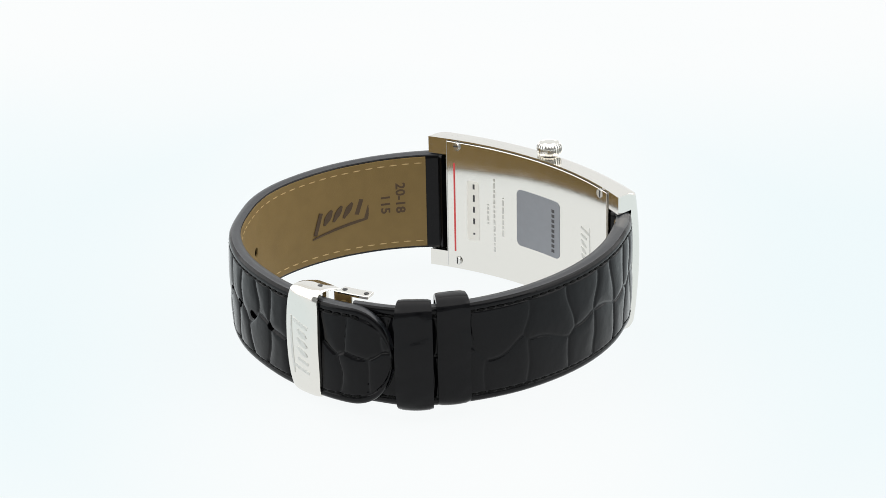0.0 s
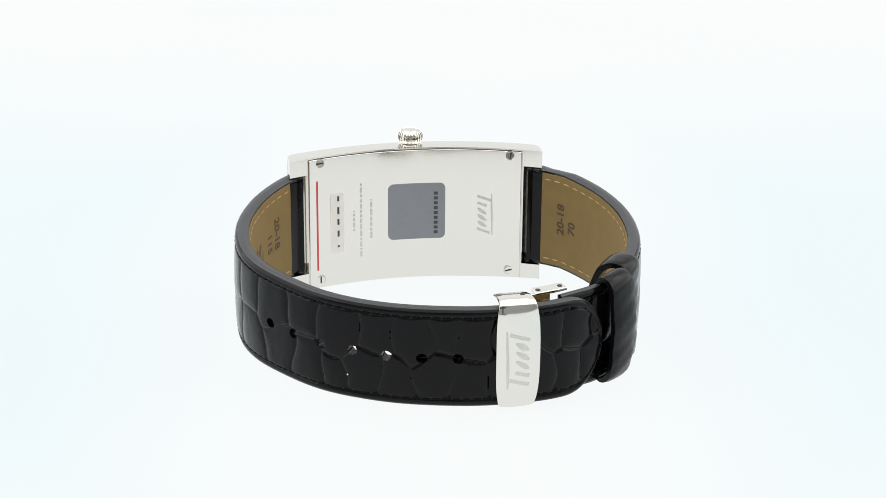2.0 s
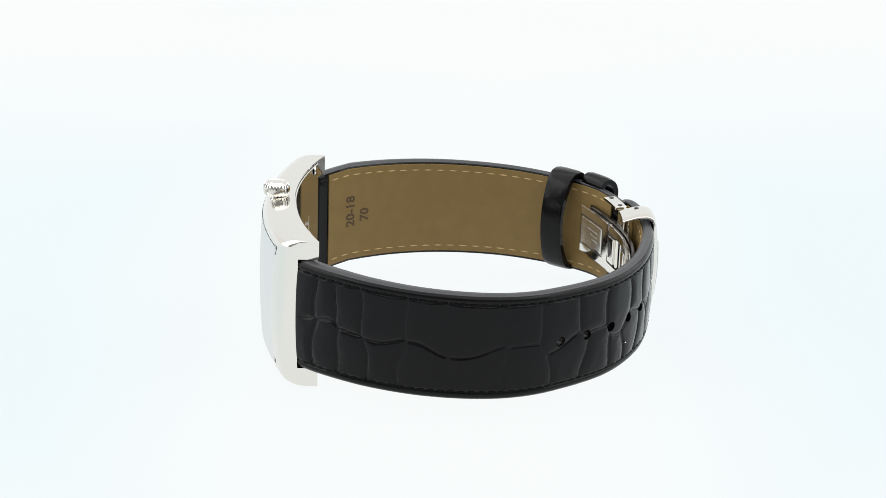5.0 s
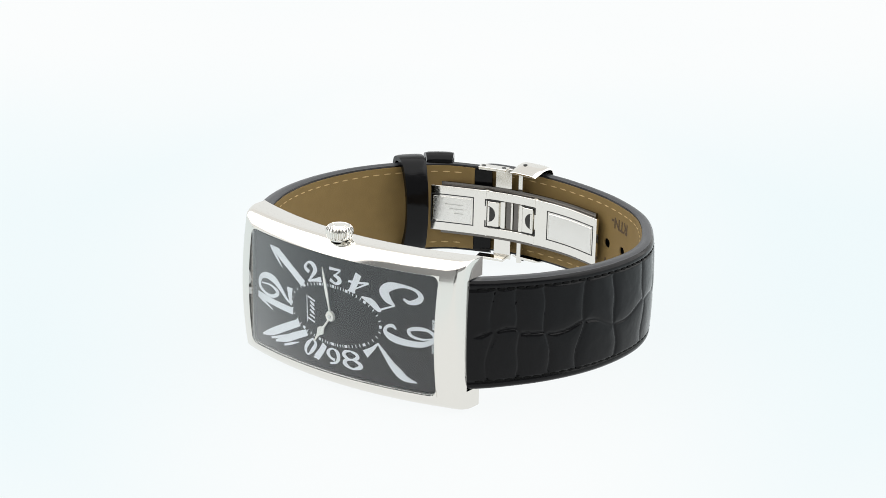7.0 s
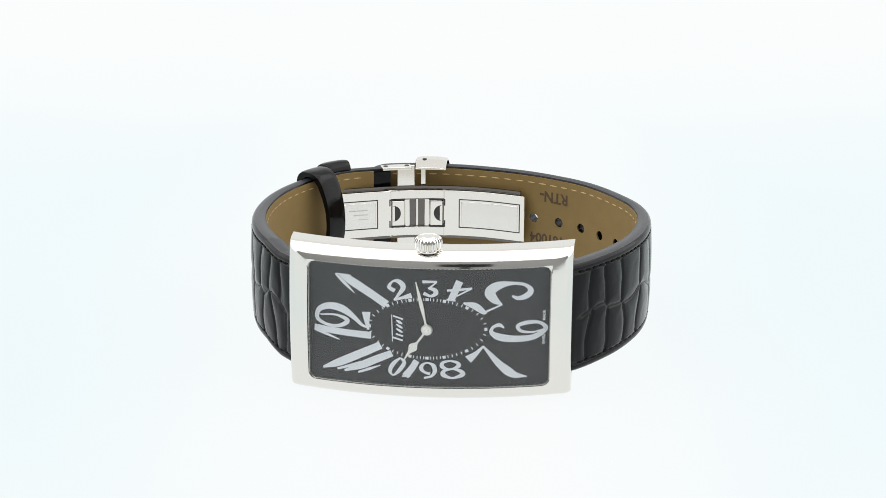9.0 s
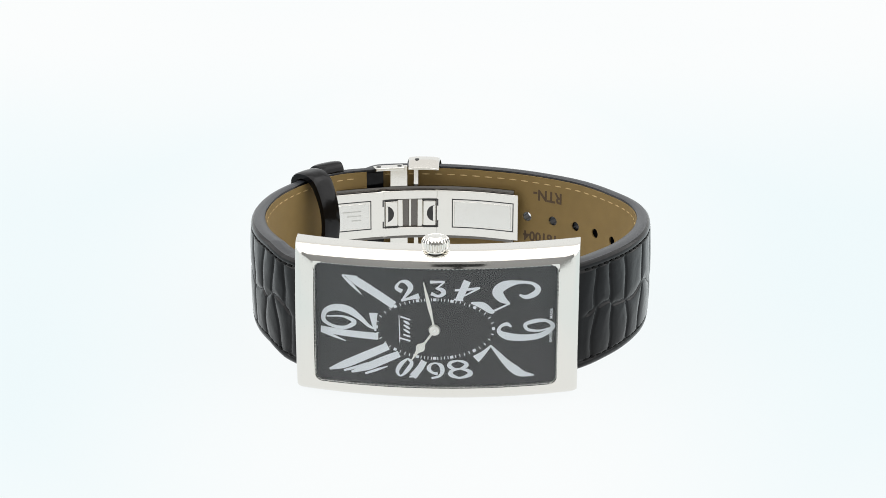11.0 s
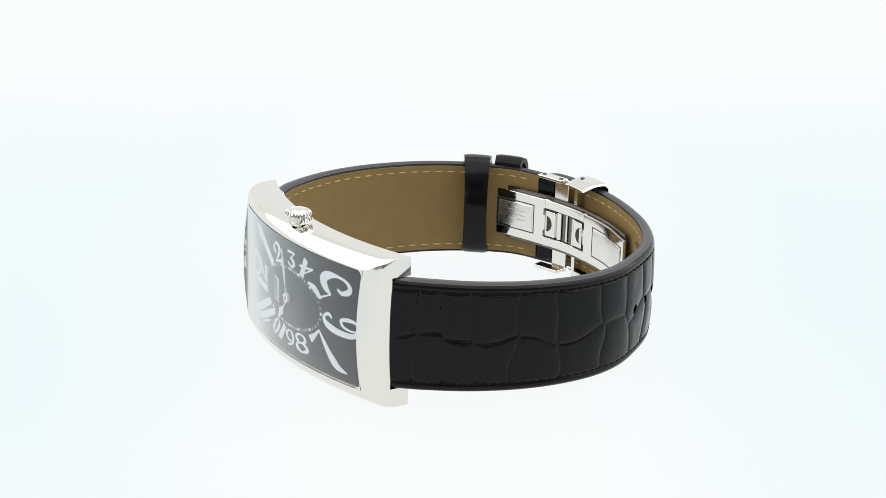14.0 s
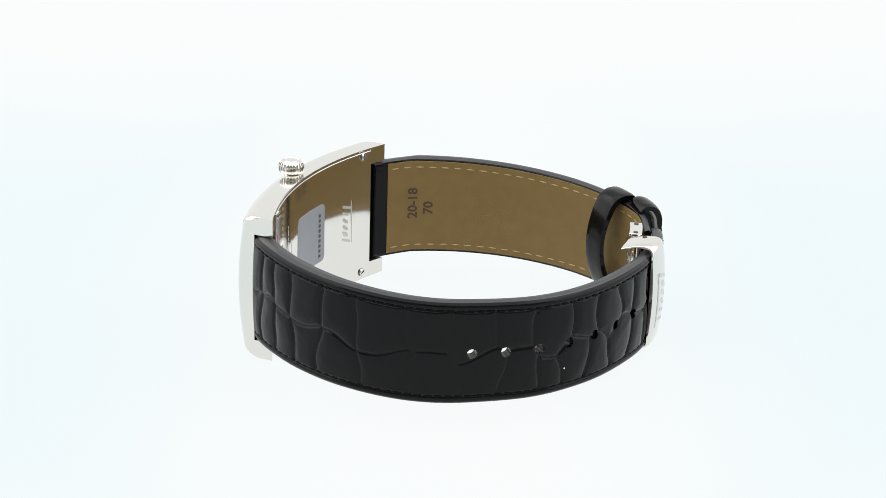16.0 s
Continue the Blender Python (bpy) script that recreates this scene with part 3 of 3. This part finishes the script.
def case_back_marks():
    back_patch("red_line", -19.0, -18.65, -9.6, 8.6, 0.03, RED, "thin red line")
    st = back_patch("sticker", -4.9, 6.2, -5.2, 6.2, 0.06, FOIL, "grey rounded square sticker", 1.1)
    for k in range(9):
        v = -4.2 + 1.0 * k
        back_patch("print_bar", 4.0, 4.75, v, v + 0.62, 0.09, PRINT, "", 0, st)
    lb = back_patch("paper_label", -16.2, -13.6, -6.6, 5.6, 0.06, PAPER, "narrow white label", 0.5)
    for v0, v1 in ((4.0, 5.0), (1.4, 2.8), (-0.8, 0.4), (-3.2, -2.0), (-5.4, -5.0)):
        back_patch("print_bar", -14.9, -14.5, v0, v1, 0.09, PRINT, "", 0, lb)
    for u, v0, v1 in ((-11.6, -2.6, 1.6), (-10.2, -8.0, 7.0), (-8.2, -4.4, 3.6)):
        bm_v = v0
        while bm_v < v1:
            w = 0.5 + 0.9 * ((bm_v * 7.3) % 1)
            back_patch("engraving", u - 0.22, u + 0.22, bm_v, min(v1, bm_v + w), 0.012, ETCH)
            bm_v += w + 0.25
    emblem(lambda a, b, up: on_back(12.3 + 1.55 * b, 4.0 - 1.5 * a, 0.012 + up), "engraving", ETCH, watch)


# ---------------------------------------------------------------- straps
def half_width(s, length):
    return 9.7 - 0.95 * min(1.0, s / 70.0)


def scales(s, h, seed):
    """Depth of the embossed hide: two rows of large domed cells parted by fine creases, fainter in the middle of the strap's length."""
    rnd = random.Random(seed)
    pts = []
    for row, first in ((5.0, 0.0), (-5.2, 2.2)):
        x = -5.0 + first
        while x < 135:
            wide = 4.1 + 4.5 * min(1.0, max(0.0, (x - 2) / 32)) - 2.6 * min(1.0, max(0.0, (x - 48) / 14))
            x += wide * rnd.uniform(0.8, 1.22)
            pts.append((x, row + rnd.uniform(-0.9, 0.9)))
    pts = np.array(pts)
    bend = 0.5 * np.sin(s * 0.42 + h * 0.3) + 0.3 * np.sin(h * 0.7 - s * 0.36 + 1.0)
    sa, ha = s + bend, h + 1.3 * bend
    first = np.full(s.shape, 1e9)
    second = np.full(s.shape, 1e9)
    for px, ph in pts:
        d = np.hypot(sa - px, (ha - ph) * 0.8)
        second = np.minimum(second, np.maximum(first, d))
        first = np.minimum(first, d)
    edge = second - first
    fade = 1 - 0.55 * np.exp(-((s - 42) / 16) ** 2)
    k = np.clip(edge / 0.62, 0, 1)
    crease = 1 - k * k * (3 - 2 * k)
    dome = (1 - np.clip(edge / 4.2, 0, 1)) ** 2
    return -fade * (0.18 * crease + 0.34 * dome)


def strap(name, path, s0, s1, seed, holes=(), label="", pointed=False, lug_black=6.0, thin=0.0, end_black=0.6):
    """A padded leather strap: embossed outer face, painted edges, tan lining with cream stitches."""
    length = s1 - s0

    def thick(s):
        return 2.7 - 0.8 * min(1.0, s / 55.0) - thin * min(1.0, max(0.0, (s - 55.0) / 10.0))

    ns, nh = int(length / 0.22), 92
    S = np.linspace(s0, s1, ns + 1)
    V = np.linspace(-1, 1, nh + 1)
    hw = np.array([half_width(s, length) for s in S])
    if pointed:
        for i, s in enumerate(S):
            k = (s - (s1 - 8.0)) / 8.0
            if k > 0:
                hw[i] *= math.sqrt(max(0.0, 1 - (k * 0.985) ** 2.4))
    SS, VV = np.meshgrid(S, V, indexing="ij")
    HHH = VV * hw[:, None]
    relief = scales(SS, HHH, seed)
    rim = np.clip((1 - np.abs(VV)) * hw[:, None] / 1.9, 0, 1)     # flat margin outside the stitch line
    pad = 0.55 * np.sqrt(np.clip(1 - VV ** 2, 0, 1)) * np.clip((s1 - SS) / 40 + 0.25, 0.25, 1)
    depth = pad + relief * np.clip((rim - 0.74) / 0.26, 0, 1) * np.clip((SS - 3.0) / 2, 0, 1) - 0.28 * np.exp(-((rim - 0.72) / 0.10) ** 2) - 0.25 * np.clip(1 - rim * 4, 0, 1)
    bm = bmesh.new()
    outer = []
    for i in range(ns + 1):
        x, y, tx, ty, nx, ny = path.at(S[i])
        outer.append([bm.verts.new(P(x + nx * depth[i, j], y + ny * depth[i, j], HHH[i, j])) for j in range(nh + 1)])
    inner = [[bm.verts.new(path.place(S[i], -thick(S[i]), HHH[i, j])) for j in range(0, nh + 1, 4)] for i in range(ns + 1)]
    grid_faces(bm, outer, mat=0)
    grid_faces(bm, inner, mat=0)
    for j in (0, -1):      # rounded painted edges
        sg = -1 if j == 0 else 1
        rows = [[outer[i][j]] + [bm.verts.new(path.place(S[i], -0.2 - (thick(S[i]) - 0.4) * t, HHH[i, j] + sg * 0.22 * math.sin(math.pi * t))) for t in (0.1, 0.3, 0.5, 0.7, 0.9)] + [inner[i][j]] for i in range(ns + 1)]
        grid_faces(bm, rows, mat=1)
    for i in (0, ns):
        bm.faces.new(outer[i] + inner[i][::-1])
    st = part(name, bm, [LEATHER, EDGE], watch, label, 85)
    # lining
    bm = bmesh.new()
    ls = span(s0 + lug_black, s1 - end_black, int(length / 1.0))
    lw = [np.interp(s, S, hw) - 0.35 for s in ls]
    rows = []
    for s, w in zip(ls, lw):
        rows.append([bm.verts.new(path.place(s, o - thick(s), h)) for o, h in [(0.1, -w), (-0.18, -w + 0.08)] + [(-0.25, w * k / 4) for k in range(-3, 4)] + [(-0.18, w - 0.08), (0.1, w)]])
    grid_faces(bm, rows, loop_v=True)
    bm.faces.new(rows[0]), bm.faces.new(rows[-1])
    li = part("lining", bm, LINING, st, "tan leather lining", 50)
    # holes cut right through
    if holes:
        cut = bmesh.new()
        for s in holes:
            a, b = path.place(s, 3, 0.22), path.place(s, -6, -0.1)
            x, y, tx, ty, nx, ny = path.at(s)
            t, up = Vector((tx, ty, 0)), Vector((0, 0, 1))
            r0 = [cut.verts.new(a + (t * math.cos(k) + up * math.sin(k)) * 0.88 * U) for k in [2 * math.pi * q / 20 for q in range(20)]]
            r1 = [cut.verts.new(b + (t * math.cos(k) + up * math.sin(k)) * 0.98 * U) for k in [2 * math.pi * q / 20 for q in range(20)]]
            grid_faces(cut, [r0, r1], loop_v=True)
            cut.faces.new(r0), cut.faces.new(r1)
        bmesh.ops.recalc_face_normals(cut, faces=cut.faces)
        me = bpy.data.meshes.new("punch")
        cut.to_mesh(me)
        cut.free()
        me.materials.append(HOLE)
        punch = new("punch", me)
        for ob in (st, li):
            m = ob.modifiers.new("holes", "BOOLEAN")
            m.operation, m.object, m.solver = "DIFFERENCE", punch, "EXACT"
            me2 = bpy.data.meshes.new_from_object(ob.evaluated_get(bpy.context.evaluated_depsgraph_get()))
            ob.modifiers.clear()
            ob.data = me2
        bpy.data.objects.remove(punch)
    # stitches
    stitches(path, s0 + 4.0, s1 - (5.5 if pointed else 1.0), lambda s: np.interp(s, S, hw) - 1.45, 0.06, THREAD, st, "black edge stitching", 1.7, 1.35, lambda s: 0.10 * np.clip((s1 - s) / 40 + 0.25, 0.25, 1), 1.35)
    stitches(path, s0 + lug_black + 0.8, s1 - (6 if pointed else end_black + 0.6), lambda s: np.interp(s, S, hw) - 1.55, -0.27, CREAM, st, "cream lining stitching", 2.6, 1.55, lambda s: -thick(s), 0.65)
    return st


def stitches(path, a, b, height, off, mat, parent, label, pitch, run, lift, fat=1.0):
    for sg in (-1, 1):
        bm = bmesh.new()
        s = a
        while s + run < b:
            rows = []
            for k, w in ((0, 0.08 * fat), (0.5, 0.2 * fat), (1, 0.08 * fat)):
                q = s + run * k
                h = sg * height(q)
                o = off + lift(q)
                rows.append([bm.verts.new(path.place(q, o + du, h + dv)) for du, dv in ((w * 0.7, 0), (0, w), (-w * 0.7, 0), (0, -w))])
            grid_faces(bm, rows, loop_v=True)
            bm.faces.new(rows[0]), bm.faces.new(rows[-1])
            s += pitch
        part("stitching", bm, mat, parent, label, 80)


def keeper(path, s, width, outer, inner, name_label, bow=0.0, bow_out=0.0):
    """A leather loop that goes round the straps."""
    bm = bmesh.new()
    hw = 9.7
    ring = []
    r = min(2.0, (outer - inner) / 2 - 0.05)
    for cx, ch, a0 in ((outer - r, hw - r, 0), (inner + r, hw - r, 90), (inner + r, -hw + r, 180), (outer - r, -hw + r, 270)):
        ring += [(cx + r * math.cos(radians(a0 + 18 * k)), ch + r * math.sin(radians(a0 + 18 * k))) for k in range(6)]
        if a0 == 270:
            ring += [(outer, -hw + r + (2 * hw - 2 * r) * k / 20) for k in range(1, 20)]
        if a0 == 90:
            ring += [(inner, hw - r - (2 * hw - 2 * r) * k / 12) for k in range(1, 12)]
    rows = []
    mid = ((outer + inner) / 2, 0)
    th = 0.85
    for k in range(9):
        q = s + width * (k / 8 - 0.5)
        bul = 0.16 * math.sin(math.pi * k / 8) ** 0.35
        wave = lambda h: 0.10 * math.sin(h * 0.9 + s) + 0.06 * math.sin(h * 2.1 + 0.7 * k)
        a = [bm.verts.new(path.place(q, c + (bul + wave(h) + bow_out * (1 - (h / hw) ** 2) if c > mid[0] else -bul - bow * (1 - (h / hw) ** 2)), h + 0.75 + (bul if h > 0 else -bul))) for c, h in ring]
        rows.append(a)
    ins = []
    for k in range(9):
        q = s + width * (k / 8 - 0.5)
        ins.append([bm.verts.new(path.place(q, mid[0] + (c - mid[0]) * (1 - 2 * th / (outer - inner)) + (-bow if c < mid[0] else bow_out) * (1 - (h / hw) ** 2), 0.75 + h * (1 - th / hw))) for c, h in ring])
    grid_faces(bm, rows, loop_v=True)
    grid_faces(bm, ins, loop_v=True)
    for k in (0, 8):
        grid_faces(bm, [rows[k], ins[k]], loop_v=True)
    return part("keeper", bm, LEATHER, watch, name_label, 50)


# ---------------------------------------------------------------- clasp
def arc_block(path, s0, s1, o0, o1, h0, h1, n=10, bm=None, hfun=None):
    """A block that follows the strap: along it s0..s1, outwards o0..o1, upwards h0..h1."""
    bm = bm or bmesh.new()
    rows = []
    for k in range(n + 1):
        s = s0 + (s1 - s0) * k / n
        a, b = (h0, h1) if hfun is None else hfun(k / n, h0, h1)
        rows.append([bm.verts.new(path.place(s, o, h)) for o, h in ((o0, a), (o0, b), (o1, b), (o1, a))])
    grid_faces(bm, rows, loop_v=True)
    bm.faces.new(rows[0]), bm.faces.new(rows[-1])
    return bm


def clasp():
    sx = lambda x: CLASP.near(x, float(np.interp(x, CLASP.c[:, 0], CLASP.c[:, 1])))
    root = new("folding_clasp")
    root.parent = watch
    tagged(root, "polished steel folding clasp")
    a, b = 0.0, sx(25.2)
    c0, c1 = sx(4.0), sx(14.2)
    # the curved plate, with its opening in the middle
    bm = arc_block(CLASP, a, c0, 0, 0.6, -4.6, 4.6, 14)
    arc_block(CLASP, c1, b, 0, 0.6, -4.6, 4.6, 10, bm)
    arc_block(CLASP, c0, c1, 0, 0.6, 2.9, 4.6, 8, bm)
    arc_block(CLASP, c0, c1, 0, 0.6, -4.6, -2.9, 8, bm)
    bevelled(part("clasp_plate", bm, STEEL, root, "curved polished plate"), 0.12)
    # framed fields pressed into the plate
    for p, q in ((sx(-11.2), sx(1.0)), (sx(16.6), sx(24.6))):
        for (s0, s1, h0, h1) in ((p, q, 2.75, 2.95), (p, q, -2.95, -2.75), (p, p + 0.2, -2.9, 2.9), (q - 0.2, q, -2.9, 2.9)):
            part("groove", arc_block(CLASP, s0, s1, -0.03, 0.3, h0, h1, 8), GROOVE, root)
        bevelled(part("field", arc_block(CLASP, p + 0.5, q - 0.5, -0.12, 0.3, -2.45, 2.45, 8), BRUSHED, root, "satin pressed field"), 0.1)
    for k in range(3):
        part("engraving", arc_block(CLASP, sx(18.6), sx(22.0 - k * 0.8), -0.15, 0.1, 0.9 - 0.9 * k, 1.1 - 0.9 * k, 3), ETCH, root)
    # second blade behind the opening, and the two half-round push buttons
    # blade and floor carry the gap's shade in their colour
    part("clasp_blade", arc_block(CLASP, sx(-11), sx(23.6), 0.75, 1.25, -5.3, 5.3, 16), SHADESTEEL, root, "second curved blade, painted dark for shade")
    part("opening_floor", arc_block(CLASP, c0, c1, 0.7, 0.85, -2.9, 2.9, 6), SHADESTEEL, root, "floor of the opening, painted dark for its shade")
    mid = (c0 + c1) / 2
    for d, r in ((-1.95, 0.6), (0.0, 0.22), (1.95, 0.6)):      # upright pivot rollers and a slim pin between them
        bm = bmesh.new()
        rows = [[bm.verts.new(CLASP.place(mid + d + r * math.cos(k), 0.45 + 0.5 * r * math.sin(k), h)) for k in [2 * math.pi * q / 20 for q in range(20)]] for h in (-2.7, 2.7)]
        grid_faces(bm, rows, loop_v=True)
        bm.faces.new(rows[0]), bm.faces.new(rows[-1])
        part("pivot_roller", bm, STEEL, root, "upright steel roller")
    for far in (1, -1):          # push buttons with a half-round recess
        lo, hi = sorted((mid - far * 5.0, mid - far * 2.5))
        button = bevelled(part("push_button", arc_block(CLASP, lo, hi, -0.2, 0.6, -2.55, 2.55, 4), STEEL, root, "steel push button with a half-round recess"), 0.2)
        # flat dark half-disc laid on the button as the recess's shade
        bm = bmesh.new()
        flat = mid - far * 4.7
        rim = [(flat + far * 1.45 * math.cos(q), 1.6 * math.sin(q)) for q in [math.pi * (k / 16 - 0.5) for k in range(17)]]
        a = [bm.verts.new(CLASP.place(q, -0.225, h)) for q, h in rim]
        b = [bm.verts.new(CLASP.place(q, 0.1, h)) for q, h in rim]
        grid_faces(bm, [a, b], loop_v=True)
        bm.faces.new(a), bm.faces.new(b)
        part("recess", bm, GROOVE, button, "flat dark half-disc standing for recess shade")
        lo, hi = sorted((mid - far * 4.75, mid - far * 4.45))
        part("recess_bar", arc_block(CLASP, lo, hi, -0.27, 0.1, -1.5, 1.5, 2), STEEL, button)
        # thin dark strips drawn as the shade of the gaps
        for sg in (-1, 1):
            h0, h1 = sorted((sg * 2.62, sg * 2.88))
            lo, hi = sorted((mid - far * 5.4, mid - far * 2.4))
            part("button_gap", arc_block(CLASP, lo, hi, -0.04, 0.3, h0, h1, 3), GROOVE, root)
        for sg in (-1, 1):
            h0, h1 = sorted((sg * 1.5, sg * 2.88))
            lo, hi = sorted((mid - far * 5.5, mid - far * 5.25))
            part("button_gap", arc_block(CLASP, lo, hi, -0.04, 0.3, h0, h1, 2), GROOVE, root)
    # bracket that carries the end of the strap: upright bar with a tab over each edge
    s = sx(11.2)
    bevelled(part("bracket", arc_block(CLASP, s - 1.7, s + 1.7, 0.95, 1.55, -9.2, 9.4, 4), STEEL, root, "upright steel bracket"), 0.15)
    for sg in (-1, 1):
        h0, h1 = (8.95, 9.55) if sg > 0 else (-9.4, -8.8)
        tab = bevelled(part("bracket_tab", arc_block(CLASP, s - 0.9, s + 4.8, -0.6, 1.7, h0, h1, 6), STEEL, root, "flat steel tab with two pin holes"), 0.15)
        # dark discs on the tab stand for the shade in its holes
        for d in (-0.7, 3.4):
            bm = bmesh.new()
            bmesh.ops.create_cone(bm, segments=16, cap_ends=True, radius1=0.45 * U, radius2=0.45 * U, depth=0.16 * U)
            bmesh.ops.translate(bm, verts=bm.verts, vec=CLASP.place(s + d + 0.6, 0.55, h1 - 0.02 if sg > 0 else h0 + 0.02))
            part("pin_hole", bm, GROOVE, tab)
    s = sx(7.9)
    part("pin", arc_block(CLASP, s - 0.4, s + 0.4, 1.35, 1.95, -9.6, 9.6, 2), STEEL, root, "slim steel pin")
    sx = lambda x: LONG.near(x, -38 + 0.006 * x * x)
    # buckle cap over the long strap
    s0, s1 = sx(2.6) + 0.45, sx(9.4) + 1.05
    up_by = 0.7
    ro = catmull([(-3.6, -9.5), (-2.8, -9.85), (-1.9, -10.0), (-0.7, -10.1), (0.4, -9.6), (0.95, -8.2), (1.35, -5.5), (1.6, -2.5), (1.66, 0), (1.6, 2.5), (1.35, 5.5), (0.95, 7.9),
                  (0.4, 9.2), (-0.7, 9.65), (-1.9, 9.6), (-3.0, 9.4), (-5.4, 8.6)], 4)
    ri = catmull([(-3.6, -9.0), (-2.8, -9.25), (-1.9, -9.4), (-0.7, -9.4), (0.1, -9.1), (0.3, -8.0), (0.35, -5.5), (0.4, -2.5), (0.4, 0), (0.4, 2.5), (0.35, 5.5), (0.3, 7.7),
                  (0.1, 8.7), (-0.7, 9.0), (-1.9, 9.0), (-3.0, 8.85), (-5.4, 8.2)], 4)
    bm = bmesh.new()
    rows = []
    for k in range(17):
        t = k / 16
        q = abs(2 * t - 1)
        along = lambda h: (s0 + s1) / 2 + (s1 - s0) * (t - 0.5) * (1 - 0.22 * (abs(h) / 10.1) ** 4)
        fall = 0.5 * q ** 3
        rows.append([bm.verts.new(LONG.place(along(h), p - fall * max(0.0, p) / 1.66, (abs(h) - 0.25 * q ** 4) * (1 if h > 0 else -1) + up_by)) for p, h in ro]
                    + [bm.verts.new(LONG.place(along(h), p, h + up_by)) for p, h in ri[::-1]])
    grid_faces(bm, rows, loop_v=True)
    for k in (0, 16):
        n = len(ro)
        for i in range(n - 1):
            bm.faces.new((rows[k][i], rows[k][i + 1], rows[k][2 * n - 2 - i], rows[k][2 * n - 1 - i]))
    cap = part("buckle_cap", bm, STEEL, root, "domed polished steel buckle cap", 50)
    bevelled(cap, 0.1, 2, 50)
    # pin heads sunk into the folded ends of the cap
    for sg in (-1, 1):
        bm = bmesh.new()
        at = LONG.place((s0 + s1) / 2 + 1.4, -2.4, (9.55 if sg > 0 else -9.98) + up_by)
        bmesh.ops.create_cone(bm, segments=18, cap_ends=True, radius1=0.42 * U, radius2=0.42 * U, depth=0.12 * U)
        bmesh.ops.translate(bm, verts=bm.verts, vec=at)
        part("pin_head", bm, GROOVE, cap, "dark sunk pin head")
    w = s1 - s0
    emblem(lambda a, b, up: LONG.place(s0 + w * (0.74 - 0.28 * b), cap_top(-5.8 + 1.85 * a) + 0.03 + up, -5.8 + 1.85 * a + up_by), "emblem_bar", ETCH, cap)


def cap_top(h):
    return float(np.interp(abs(h), [0, 2.5, 5.5, 8.2], [1.66, 1.6, 1.35, 0.95]))


def lining_marks():
    def stamp(body, size, path, at, h, turn, flip):
        writing(body, INK, size, 0, h, "strap", path, at, -thick(at) - 0.27, turn, flip)
    stamp("20-18", 2.0, SHORT, 11.5, 0.6, 90, 1)
    stamp("70", 2.0, SHORT, 14.7, -0.4, 90, 1)
    stamp("20-18", 2.0, LONG, 11.5, 1.2, -90, -1)
    stamp("115", 2.0, LONG, 14.7, 0.2, -90, -1)
    stamp("RTN-", 2.2, LONG, LONG.near(-18.5, -31.5), 4.9, 180, -1)
    stamp("161004", 2.0, LONG, LONG.near(-17.5, -32.5), -3.7, 180, -1)
    emblem(lambda a, b, up: LONG.place(16.6 + 2.65 * a, -thick(20) - 0.27 - up, 2.4 - 0.3 * a - 2.5 * b), "emblem_bar", INK, watch)


setting()
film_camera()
case()
crown()
dial_print()
pointers()
case_back_marks()
HOLES = [LONG.near(*p) for p in ((-31.4, -18.4), (-27.9, -23.0), (-23.9, -27.2), (-19.3, -30.4), (-14.2, -33.1), (-8.7, -34.9), (-2.8, -36.2))]
long_half = strap("strap_long", LONG, 0.0, LONG.near(21.5, -31.8), 5, HOLES, "long black strap half with embossed scales and punched holes", True)
strap("strap_short", SHORT, 0.0, SHORT.length, 11, (), "short black strap half with embossed scales", thin=0.55, end_black=3.4)
keeper(SHORT, SHORT.near(28.6, -25.2), 5.4, 1.35, -3.6, "wide black leather keeper loop", 3.0)
keeper(SHORT, SHORT.near(24.5, -29.8), 5.4, 2.4, -1.2, "black leather keeper loop over the strap tip", 0.0, 1.15)
clasp()
lining_marks()
bm = bmesh.new()
bmesh.ops.create_icosphere(bm, subdivisions=1, radius=0.16 * U)
bmesh.ops.translate(bm, verts=bm.verts, vec=LONG.place(HOLES[3] - 0.8, 0.42, -4.4))
part("speck", bm, WHITE, long_half, "tiny white speck below the fourth hole")


def motions():
    rows = []
    for t, a in TURN:
        c, s = math.cos(radians(a)), math.sin(radians(a))
        rows.append((t, pose(AXIS_X * U * c, AXIS_X * U * s, 0, 0, 0, a)))
    walk(watch, rows)


motions()
